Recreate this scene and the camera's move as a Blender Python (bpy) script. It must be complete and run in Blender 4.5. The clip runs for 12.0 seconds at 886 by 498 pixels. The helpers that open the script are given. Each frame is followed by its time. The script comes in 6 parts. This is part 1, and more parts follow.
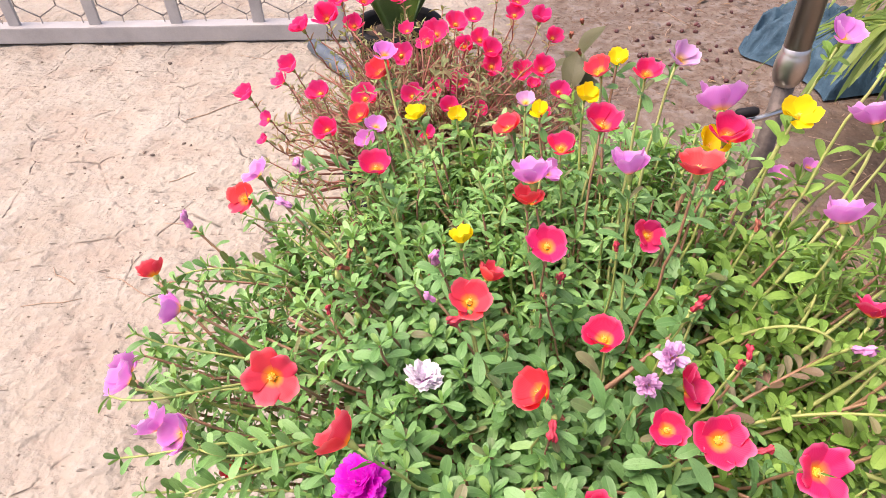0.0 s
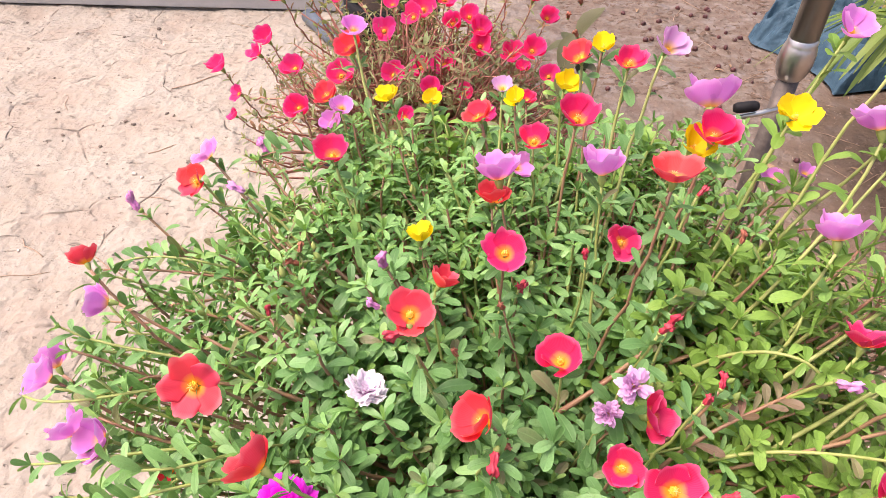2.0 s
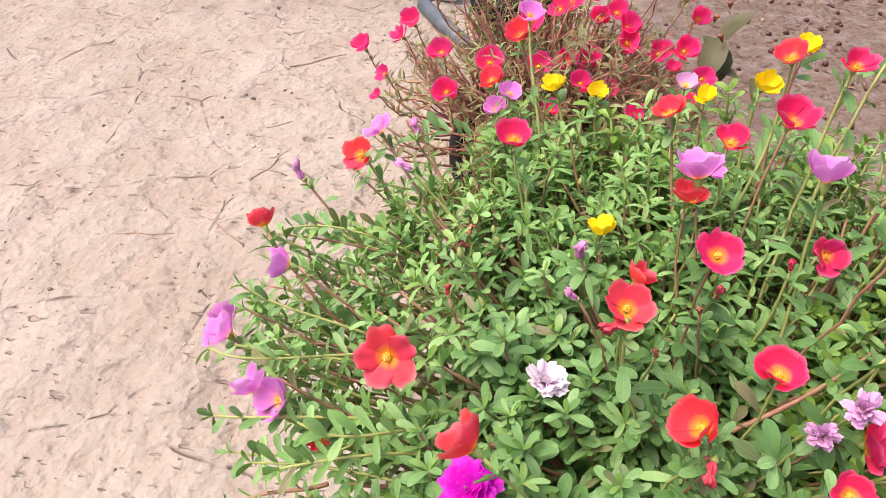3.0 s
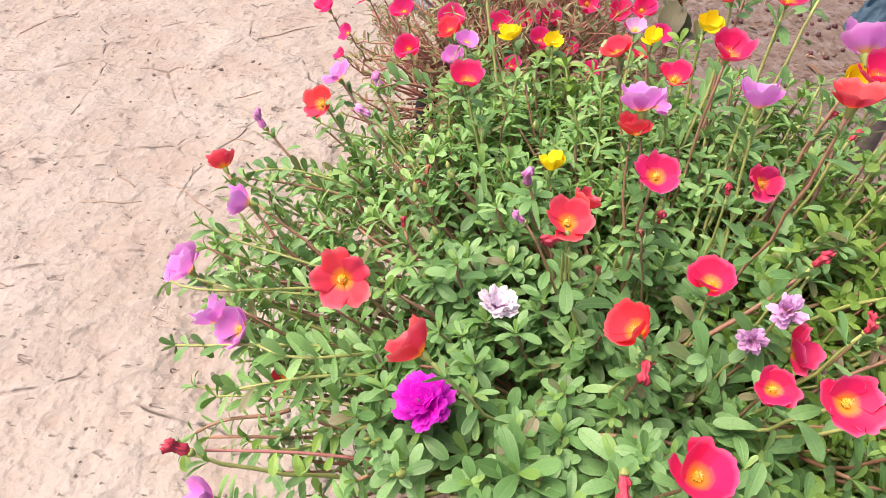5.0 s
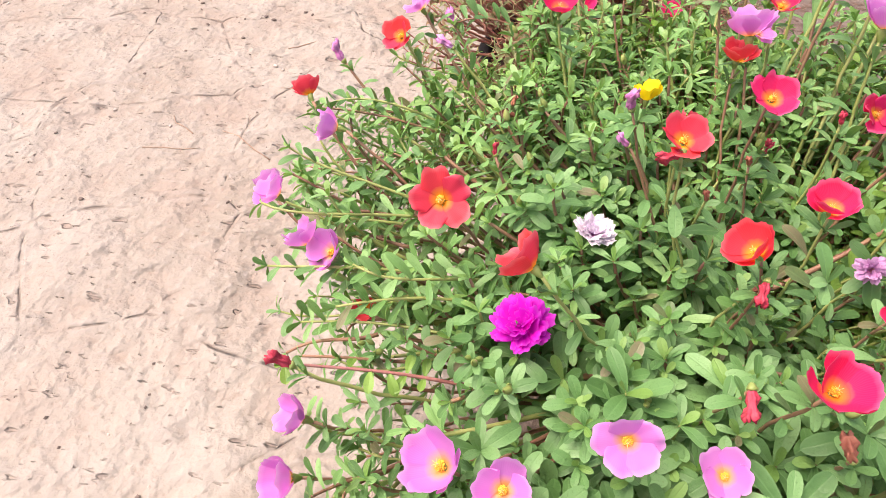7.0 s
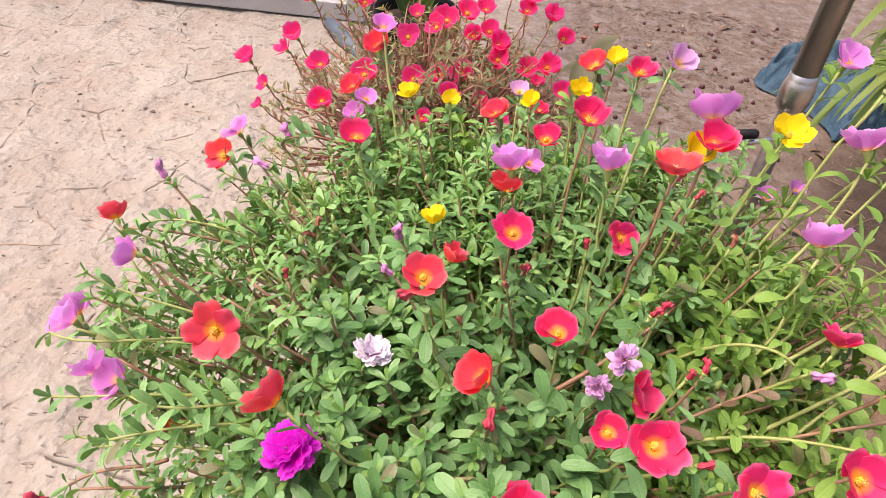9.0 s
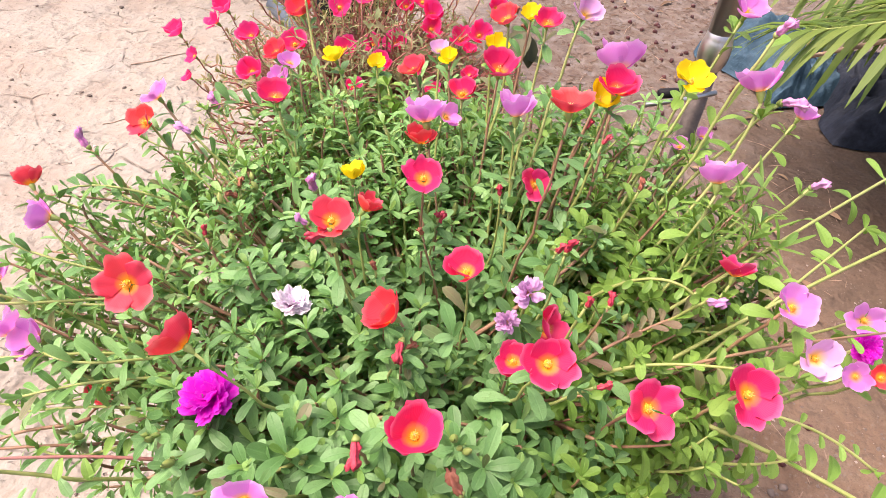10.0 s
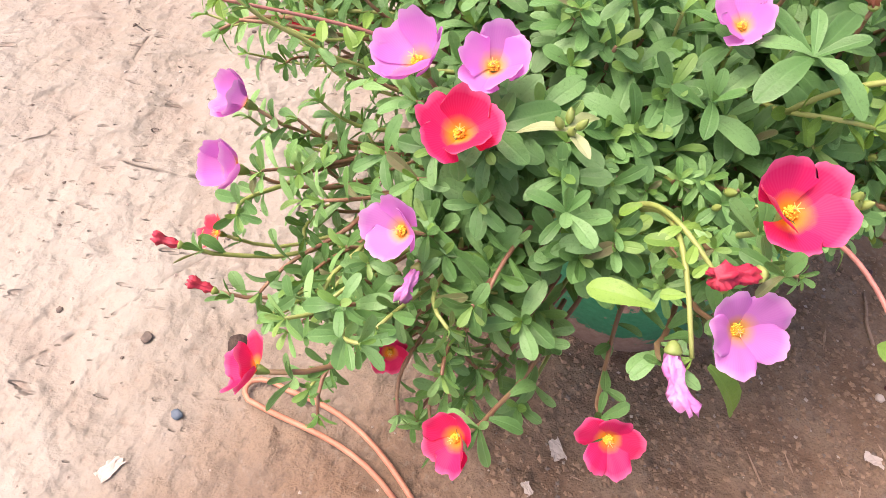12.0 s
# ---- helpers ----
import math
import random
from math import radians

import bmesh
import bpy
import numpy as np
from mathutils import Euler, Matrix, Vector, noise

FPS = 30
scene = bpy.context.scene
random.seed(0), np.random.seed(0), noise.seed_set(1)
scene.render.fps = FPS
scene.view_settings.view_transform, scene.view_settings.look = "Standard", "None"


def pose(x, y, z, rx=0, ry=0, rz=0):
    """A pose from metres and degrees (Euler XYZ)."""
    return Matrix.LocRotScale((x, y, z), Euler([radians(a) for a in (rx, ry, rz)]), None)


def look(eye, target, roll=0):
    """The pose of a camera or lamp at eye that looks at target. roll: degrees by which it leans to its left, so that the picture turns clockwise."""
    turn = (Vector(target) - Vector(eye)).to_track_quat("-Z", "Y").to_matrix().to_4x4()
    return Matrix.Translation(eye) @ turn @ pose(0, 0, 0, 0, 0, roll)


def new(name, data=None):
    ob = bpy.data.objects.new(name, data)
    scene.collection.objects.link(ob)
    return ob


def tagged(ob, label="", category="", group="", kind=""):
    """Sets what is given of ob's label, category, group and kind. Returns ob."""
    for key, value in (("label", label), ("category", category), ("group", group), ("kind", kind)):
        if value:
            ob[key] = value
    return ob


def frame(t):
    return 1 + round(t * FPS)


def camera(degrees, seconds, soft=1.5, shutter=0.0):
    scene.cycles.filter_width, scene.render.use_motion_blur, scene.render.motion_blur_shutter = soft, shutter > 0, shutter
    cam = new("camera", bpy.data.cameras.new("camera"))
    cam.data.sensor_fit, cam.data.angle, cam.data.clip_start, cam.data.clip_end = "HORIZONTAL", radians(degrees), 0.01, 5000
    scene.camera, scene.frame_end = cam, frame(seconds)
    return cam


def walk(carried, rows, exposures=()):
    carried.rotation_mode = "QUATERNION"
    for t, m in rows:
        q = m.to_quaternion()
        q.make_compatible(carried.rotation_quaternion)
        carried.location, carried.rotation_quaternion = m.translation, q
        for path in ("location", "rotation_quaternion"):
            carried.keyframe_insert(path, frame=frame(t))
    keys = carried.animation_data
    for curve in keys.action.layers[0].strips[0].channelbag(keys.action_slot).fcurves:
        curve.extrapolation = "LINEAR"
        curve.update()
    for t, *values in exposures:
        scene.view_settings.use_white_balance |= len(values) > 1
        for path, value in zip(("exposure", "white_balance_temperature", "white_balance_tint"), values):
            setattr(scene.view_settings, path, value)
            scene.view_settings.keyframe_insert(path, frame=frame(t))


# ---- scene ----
cam = camera(69.0, 12.0, soft=0.6)
PATH = [
    (0, (0.047, 0.039, 0.791), (-0.036, 1.539, -0.528), -2.1),
    (0.5, (0.081, 0.051, 0.801), (0.073, 1.564, -0.507), 1.8),
    (1, (0.1, 0.024, 0.745), (0.09, 1.436, -0.672), 0.7),
    (1.5, (0.123, 0.053, 0.754), (0.133, 1.483, -0.644), 0.7),
    (2, (0.08, 0.085, 0.773), (-0.011, 1.538, -0.598), -0.1),
    (2.5, (0.018, 0.099, 0.771), (-0.202, 1.539, -0.6), 0.5),
    (2.7, (-0.004, 0.09, 0.763), (-0.273, 1.515, -0.614), 0.2),
    (4.3, (-0.011, 0.051, 0.757), (-0.282, 1.477, -0.62), 1.1),
    (4.5, (0.002, 0.044, 0.747), (-0.237, 1.452, -0.653), 1.3),
    (5, (0.016, 0.042, 0.744), (-0.187, 1.449, -0.663), 1.5),
    (5.5, (0.046, 0.046, 0.736), (-0.104, 1.44, -0.691), 1.2),
    (6, (0.048, 0.046, 0.732), (-0.091, 1.435, -0.7), 2.0),
    (6.5, (0.008, 0.03, 0.724), (-0.208, 1.382, -0.734), 1.4),
    (6.7, (-0.023, 0.017, 0.715), (-0.304, 1.33, -0.767), 0.1),
    (8.3, (0.016, 0.041, 0.763), (-0.209, 1.503, -0.582), 2.5),
    (8.5, (0.041, 0.044, 0.769), (-0.131, 1.526, -0.563), 2.7),
    (9, (0.073, 0.04, 0.77), (-0.011, 1.542, -0.548), 4.9),
    (9.5, (0.101, 0.032, 0.767), (0.096, 1.54, -0.547), 6.2),
    (10, (0.112, 0.016, 0.757), (0.138, 1.504, -0.579), 5.6),
    (10.5, (0.093, -0.019, 0.709), (0.09, 1.36, -0.74), 4.8),
    (11, (0.064, -0.046, 0.666), (0.019, 1.227, -0.876), 4.1),
    (11.5, (0.017, -0.08, 0.614), (-0.029, 1.137, -0.973), 7.3),
    (12, (-0.028, -0.078, 0.576), (-0.06, 1.121, -1.024), 5.5),
]
walk(cam, [(t, look(eye, target, roll)) for t, eye, target, roll in PATH],
     [(0.0, 1.40, 7000.0, 26.5), (1.0, 1.38, 7000.0, 26.5), (1.5, 1.52, 7000.0, 26.5), (2.5, 1.33, 7000.0, 26.5), (4.5, 1.20, 7000.0, 26.5), (5.0, 1.31, 7000.0, 26.5), (6.5, 1.40, 7000.0, 26.5), (8.5, 1.22, 7000.0, 26.5), (9.6, 1.32, 7000.0, 26.5), (10.5, 1.66, 7000.0, 26.5), (11.5, 1.58, 7000.0, 26.5), (12.0, 1.42, 7000.0, 26.5)])

# ---- sky and light: a bright hazy sky with a weak wide sun ----
world = bpy.data.worlds.new("hazy_sky")
scene.world = world
world.use_nodes = True
wn = world.node_tree
wn.nodes.clear()
sky = wn.nodes.new("ShaderNodeTexSky")
sky.sky_type = "NISHITA"
sky.sun_disc = False
sky.sun_elevation = radians(65.1)
sky.sun_rotation = radians(262.9)
sky.air_density, sky.dust_density, sky.ozone_density = 1.0, 5.0, 0.6
wbg = wn.nodes.new("ShaderNodeBackground")
wbg.inputs["Strength"].default_value = 0.105
wout = wn.nodes.new("ShaderNodeOutputWorld")
wn.links.new(sky.outputs["Color"], wbg.inputs["Color"])
wn.links.new(wbg.outputs["Background"], wout.inputs["Surface"])

sun = new("sun", bpy.data.lights.new("sun", "SUN"))
sun.data.energy = 1.65
sun.data.angle = radians(36)
sun.data.color = (1.0, 0.95, 0.88)
sun.matrix_world = look((-1.2, -0.15, 2.6), (0, 0, 0))


# ---- materials ----
def mat_start(name):
    m = bpy.data.materials.new(name)
    m.use_nodes = True
    nt = m.node_tree
    return m, nt, nt.nodes["Principled BSDF"], nt.nodes["Material Output"]


def link(nt, a, b):
    nt.links.new(a, b)


def node(nt, kind, **inputs):
    n = nt.nodes.new(kind)
    for k, v in inputs.items():
        n.inputs[k.replace("_", " ")].default_value = v
    return n


def rgba(c):
    return (c[0], c[1], c[2], 1.0)


def mix_rgb(nt, fac, a, b, mode="MIX"):
    n = nt.nodes.new("ShaderNodeMix")
    n.data_type, n.blend_type = "RGBA", mode
    for sock, v in ((n.inputs[0], fac), (n.inputs[6], a), (n.inputs[7], b)):
        if isinstance(v, (int, float)):
            sock.default_value = v
        elif isinstance(v, tuple):
            sock.default_value = rgba(v)
        else:
            nt.links.new(v, sock)
    return n.outputs[2]


def math_op(nt, op, a, b=0.5, clamp=False):
    n = nt.nodes.new("ShaderNodeMath")
    n.operation, n.use_clamp = op, clamp
    for sock, v in ((n.inputs[0], a), (n.inputs[1], b)):
        if isinstance(v, (int, float)):
            sock.default_value = v
        else:
            nt.links.new(v, sock)
    return n.outputs[0]


def ramp(nt, fac, stops):
    n = nt.nodes.new("ShaderNodeValToRGB")
    el = n.color_ramp.elements
    while len(el) < len(stops):
        el.new(0.5)
    for e, (p, c) in zip(el, stops):
        e.position = p
        e.color = rgba(c) if isinstance(c, tuple) else (c, c, c, 1)
    nt.links.new(fac, n.inputs[0])
    return n.outputs[0]


def noise_tex(nt, scale, detail=4.0, rough=0.6, coord=None, distort=0.0):
    n = node(nt, "ShaderNodeTexNoise", Scale=scale, Detail=detail, Roughness=rough, Distortion=distort)
    if coord is None:
        coord = nt.nodes.new("ShaderNodeNewGeometry").outputs["Position"]
    nt.links.new(coord, n.inputs["Vector"])
    return n.outputs["Fac"]


def add_bump(nt, bsdf, height, strength=0.4, dist=0.002):
    b = node(nt, "ShaderNodeBump", Strength=strength, Distance=dist)
    nt.links.new(height, b.inputs["Height"])
    nt.links.new(b.outputs["Normal"], bsdf.inputs["Normal"])
    return b


def any_random(nt):
    a = nt.nodes.new("ShaderNodeObjectInfo").outputs["Random"]
    b = nt.nodes.new("ShaderNodeNewGeometry").outputs["Random Per Island"]
    return math_op(nt, "FRACT", math_op(nt, "ADD", a, b), 0)


def thin_leafy(nt, bsdf, out, colour, share):
    """Lets part of the light through, as thin leaves and petals do."""
    tr = nt.nodes.new("ShaderNodeBsdfTranslucent")
    mx = nt.nodes.new("ShaderNodeMixShader")
    mx.inputs[0].default_value = share
    if isinstance(colour, tuple):
        tr.inputs["Color"].default_value = rgba(colour)
    else:
        nt.links.new(colour, tr.inputs["Color"])
    nt.links.new(bsdf.outputs[0], mx.inputs[1])
    nt.links.new(tr.outputs[0], mx.inputs[2])
    nt.links.new(mx.outputs[0], out.inputs["Surface"])


def leaf_material(name, dark, mid, light, rough=0.42, share=0.22, worn=(0.19, 0.145, 0.085)):
    m, nt, bsdf, out = mat_start(name)
    r = any_random(nt)
    c = ramp(nt, r, [(0.0, worn), (0.022, worn), (0.035, dark), (0.5, mid), (1.0, light)])
    n = noise_tex(nt, 160.0, 3.0)
    c = mix_rgb(nt, math_op(nt, "MULTIPLY", n, 0.28), c, light)
    spots = noise_tex(nt, 700.0, 2.0)
    c = mix_rgb(nt, ramp(nt, spots, [(0.3, 0.35), (0.45, 0.0)]), c, dark)
    uv = nt.nodes.new("ShaderNodeUVMap")
    sep = nt.nodes.new("ShaderNodeSeparateXYZ")
    link(nt, uv.outputs[0], sep.inputs[0])
    rib = math_op(nt, "ABSOLUTE", math_op(nt, "SUBTRACT", sep.outputs[0], 0.5), 0)
    rim = ramp(nt, rib, [(0.38, 0.0), (0.5, 0.35)])
    rib = ramp(nt, rib, [(0.0, 0.28), (0.08, 0.0)])
    c = mix_rgb(nt, rib, c, light)
    c = mix_rgb(nt, rim, c, light)
    link(nt, c, bsdf.inputs["Base Color"])
    link(nt, math_op(nt, "ADD", math_op(nt, "MULTIPLY", spots, 0.3), rough - 0.12), bsdf.inputs["Roughness"])
    bsdf.inputs["Specular IOR Level"].default_value = 0.36
    add_bump(nt, bsdf, math_op(nt, "SUBTRACT", math_op(nt, "ADD", n, math_op(nt, "MULTIPLY", spots, 0.35)), rib), 0.5, 0.0012)
    thin_leafy(nt, bsdf, out, mix_rgb(nt, 0.5, c, (0.25, 0.42, 0.04)), share)
    return m


def petal_material(name, main, edge, heart, heart_end=0.26, share=0.3):
    m, nt, bsdf, out = mat_start(name)
    uv = nt.nodes.new("ShaderNodeUVMap")
    sep = nt.nodes.new("ShaderNodeSeparateXYZ")
    link(nt, uv.outputs[0], sep.inputs[0])
    wob = math_op(nt, "MULTIPLY", math_op(nt, "SUBTRACT", noise_tex(nt, 300.0, 2.0), 0.5), 0.10)
    u = math_op(nt, "ADD", sep.outputs[1], wob)
    c = ramp(nt, u, [(0.0, heart), (heart_end * 0.6, heart), (heart_end * 1.9, main), (0.8, main), (1.0, edge)])
    wave = node(nt, "ShaderNodeTexWave", Scale=7.0, Distortion=1.5, Detail=2.0)
    link(nt, uv.outputs[0], wave.inputs["Vector"])
    c = mix_rgb(nt, math_op(nt, "MULTIPLY", wave.outputs["Fac"], 0.10), c, edge)
    hsv = node(nt, "ShaderNodeHueSaturation")
    rnd = nt.nodes.new("ShaderNodeObjectInfo").outputs["Random"]
    link(nt, math_op(nt, "ADD", math_op(nt, "MULTIPLY", rnd, 0.25), 0.86), hsv.inputs["Value"])
    link(nt, math_op(nt, "ADD", math_op(nt, "MULTIPLY", rnd, 0.014), 0.493), hsv.inputs["Hue"])
    link(nt, c, hsv.inputs["Color"])
    link(nt, hsv.outputs[0], bsdf.inputs["Base Color"])
    bsdf.inputs["Roughness"].default_value = 0.55
    bsdf.inputs["Specular IOR Level"].default_value = 0.25
    add_bump(nt, bsdf, wave.outputs["Fac"], 0.06, 0.0004)
    thin_leafy(nt, bsdf, out, hsv.outputs[0], share)
    return m


def plain_material(name, a, b, rough=0.6, metal=0.0, scale=40.0, bump=0.3, dist=0.001, fine=220.0, shine=0.5):
    """Two tones mixed by a coarse and a fine noise, with relief."""
    m, nt, bsdf, out = mat_start(name)
    n1, n2 = noise_tex(nt, scale), noise_tex(nt, fine, 3.0)
    rnd = nt.nodes.new("ShaderNodeObjectInfo").outputs["Random"]
    f = math_op(nt, "ADD", math_op(nt, "MULTIPLY", n1, 0.6), math_op(nt, "MULTIPLY", n2, 0.25))
    f = math_op(nt, "ADD", f, math_op(nt, "MULTIPLY", rnd, 0.15))
    c = mix_rgb(nt, ramp(nt, f, [(0.35, 0.0), (0.7, 1.0)]), a, b)
    link(nt, c, bsdf.inputs["Base Color"])
    link(nt, math_op(nt, "ADD", math_op(nt, "MULTIPLY", n2, 0.2), rough - 0.1), bsdf.inputs["Roughness"])
    bsdf.inputs["Metallic"].default_value = metal
    bsdf.inputs["Specular IOR Level"].default_value = shine
    add_bump(nt, bsdf, n2, bump, dist)
    return m


def ground_material():
    """Pale trodden clay plaster with cracks, giving way to bare brown soil beside and behind the pots."""
    m, nt, bsdf, out = mat_start("trodden_ground")
    pos = nt.nodes.new("ShaderNodeNewGeometry").outputs["Position"]
    sep = nt.nodes.new("ShaderNodeSeparateXYZ")
    link(nt, pos, sep.inputs[0])
    wide, mid, fine = noise_tex(nt, 2.2, 5.0), noise_tex(nt, 14.0, 4.0, 0.52), noise_tex(nt, 130.0, 3.0, 0.55)
    grit = noise_tex(nt, 420.0, 2.0, 0.6)
    pits = noise_tex(nt, 48.0, 5.0, 0.6)
    # where the soil begins: a wavering line that bends away to the right behind the plants
    s = math_op(nt, "SUBTRACT", sep.outputs[0], math_op(nt, "MULTIPLY", sep.outputs[1], 0.08))
    s = math_op(nt, "ADD", s, math_op(nt, "MULTIPLY", math_op(nt, "SUBTRACT", wide, 0.5), 0.5))
    s = math_op(nt, "ADD", s, math_op(nt, "MULTIPLY", math_op(nt, "SUBTRACT", mid, 0.5), 0.22))
    near = math_op(nt, "MULTIPLY", math_op(nt, "MAXIMUM", math_op(nt, "SUBTRACT", 0.42, sep.outputs[1]), 0.0), 0.45)
    s = math_op(nt, "ADD", s, near)
    far = math_op(nt, "MULTIPLY", math_op(nt, "SUBTRACT", sep.outputs[1], 1.6), 0.16, True)
    soil = ramp(nt, math_op(nt, "SUBTRACT", math_op(nt, "ADD", math_op(nt, "MULTIPLY", s, 2.2), 0.55), far, True), [(0.10, 0.0), (0.62, 1.0)])
    pale = ramp(nt, wide, [(0.3, (0.279, 0.248, 0.197)), (0.5, (0.317, 0.289, 0.238)), (0.7, (0.347, 0.325, 0.270))])
    pale = mix_rgb(nt, ramp(nt, mid, [(0.34, 0.35), (0.46, 0.0)]), pale, (0.313, 0.254, 0.201))
    # relief shading put into the colour: low spots darker, high ones paler
    pale = mix_rgb(nt, ramp(nt, fine, [(0.30, 0.5), (0.40, 0.0)]), pale, (0.268, 0.213, 0.166))
    pale = mix_rgb(nt, ramp(nt, fine, [(0.58, 0.0), (0.72, 0.6)]), pale, (0.343, 0.321, 0.278))
    pale = mix_rgb(nt, ramp(nt, pits, [(0.32, 0.5), (0.40, 0.0)]), pale, (0.253, 0.201, 0.154))
    pale = mix_rgb(nt, ramp(nt, pits, [(0.56, 0.0), (0.68, 0.65)]), pale, (0.343, 0.321, 0.274))
    brown = ramp(nt, mid, [(0.3, (0.158, 0.099, 0.063)), (0.5, (0.215, 0.145, 0.097)), (0.75, (0.259, 0.192, 0.133))])
    brown = mix_rgb(nt, ramp(nt, grit, [(0.35, 0.5), (0.5, 0.0)]), brown, (0.129, 0.092, 0.066))
    # pits in the soil get the same painted shading
    brown = mix_rgb(nt, ramp(nt, pits, [(0.36, 0.7), (0.46, 0.0)]), brown, (0.129, 0.092, 0.066))
    brown = mix_rgb(nt, ramp(nt, fine, [(0.58, 0.0), (0.72, 0.7)]), brown, (0.241, 0.189, 0.144))
    back = math_op(nt, "ADD", math_op(nt, "MULTIPLY", sep.outputs[1], 1.6), math_op(nt, "SUBTRACT", wide, 1.7), True)
    brown = mix_rgb(nt, math_op(nt, "MULTIPLY", back, 0.7), brown, (0.145, 0.123, 0.106))
    patch = noise_tex(nt, 22.0, 5.0, 0.62)
    brown = mix_rgb(nt, math_op(nt, "MULTIPLY", back, ramp(nt, patch, [(0.50, 0.0), (0.60, 0.75)])), brown, (0.206, 0.180, 0.161))
    brown = mix_rgb(nt, math_op(nt, "MULTIPLY", back, ramp(nt, patch, [(0.36, 0.75), (0.46, 0.0)])), brown, (0.126, 0.090, 0.070))
    # damp soil on the right, the palm's shade painted in as darker brown
    damp_shade = math_op(nt, "MULTIPLY", math_op(nt, "ADD", math_op(nt, "SUBTRACT", sep.outputs[0], 0.66), math_op(nt, "MULTIPLY", math_op(nt, "SUBTRACT", mid, 0.5), 0.35)), 5.0, True)
    damp_shade = math_op(nt, "MULTIPLY", damp_shade, ramp(nt, math_op(nt, "MULTIPLY", sep.outputs[1], 0.5), [(0.22, 0.0), (0.30, 1.0), (0.70, 1.0), (0.78, 0.0)]))
    brown = mix_rgb(nt, math_op(nt, "MULTIPLY", damp_shade, 0.8), brown, mix_rgb(nt, fine, (0.063, 0.045, 0.032), (0.135, 0.095, 0.068)))
    tone = noise_tex(nt, 6.0, 4.0, 0.55)
    pale = mix_rgb(nt, ramp(nt, tone, [(0.36, 0.6), (0.50, 0.0)]), pale, (0.298, 0.247, 0.197))
    pale = mix_rgb(nt, ramp(nt, tone, [(0.52, 0.0), (0.66, 0.5)]), pale, (0.361, 0.336, 0.287))
    # broken cracks in the plaster: short dark dashes along slanting lines, with paler raised lips
    warp = node(nt, "ShaderNodeTexNoise", Scale=4.0, Detail=1.5)
    link(nt, pos, warp.inputs["Vector"])
    add = nt.nodes.new("ShaderNodeVectorMath")
    add.operation = "MULTIPLY_ADD"
    link(nt, warp.outputs["Color"], add.inputs[0])
    add.inputs[1].default_value = (0.16, 0.16, 0.0)
    link(nt, pos, add.inputs[2])
    bare = math_op(nt, "SUBTRACT", 1.0, soil)
    vor = node(nt, "ShaderNodeTexVoronoi", Scale=3.4)
    vor.feature = "DISTANCE_TO_EDGE"
    link(nt, add.outputs[0], vor.inputs["Vector"])
    broken = ramp(nt, noise_tex(nt, 16.0, 3.0), [(0.48, 0.0), (0.60, 1.0)])
    crack = math_op(nt, "MULTIPLY", ramp(nt, vor.outputs["Distance"], [(0.0, 1.0), (0.004, 0.6), (0.010, 0.0)]), broken)
    lip = ramp(nt, vor.outputs["Distance"], [(0.006, 0.0), (0.025, 1.0), (0.08, 0.0)])
    lip = math_op(nt, "MULTIPLY", lip, ramp(nt, noise_tex(nt, 11.0, 3.0), [(0.45, 0.0), (0.65, 1.0)]))
    for scale, turn, low, high in ((17.0, 0.35, 0.655, 0.72), (38.0, 0.25, 0.67, 0.74)):
        mapping = node(nt, "ShaderNodeMapping", Rotation=(0, 0, -turn), Scale=(1.0, 2.8, 1.0))
        link(nt, pos, mapping.inputs["Vector"])
        crack = math_op(nt, "MAXIMUM", crack, ramp(nt, noise_tex(nt, scale, 2.5, 0.6, mapping.outputs[0]), [(low, 0.0), (high, 1.0)]))
    crack, lip = math_op(nt, "MULTIPLY", crack, bare), math_op(nt, "MULTIPLY", lip, bare)
    pale = mix_rgb(nt, math_op(nt, "MULTIPLY", lip, 0.35), pale, (0.372, 0.351, 0.305))
    pale = mix_rgb(nt, math_op(nt, "MULTIPLY", crack, 0.55), pale, (0.225, 0.171, 0.131))
    c = mix_rgb(nt, soil, pale, brown)
    link(nt, c, bsdf.inputs["Base Color"])
    bsdf.inputs["Roughness"].default_value = 0.92
    bsdf.inputs["Specular IOR Level"].default_value = 0.15
    h = math_op(nt, "ADD", math_op(nt, "MULTIPLY", mid, 1.2), math_op(nt, "ADD", math_op(nt, "MULTIPLY", fine, 0.07), math_op(nt, "MULTIPLY", pits, 0.30)))
    h = math_op(nt, "ADD", h, math_op(nt, "MULTIPLY", grit, math_op(nt, "MULTIPLY", soil, 0.09)))
    h = math_op(nt, "SUBTRACT", h, math_op(nt, "MULTIPLY", crack, 0.30))
    h = math_op(nt, "ADD", h, math_op(nt, "MULTIPLY", lip, 0.12))
    h = math_op(nt, "ADD", h, math_op(nt, "MULTIPLY", tone, 2.4))
    add_bump(nt, bsdf, h, 1.0, 0.018)
    return m


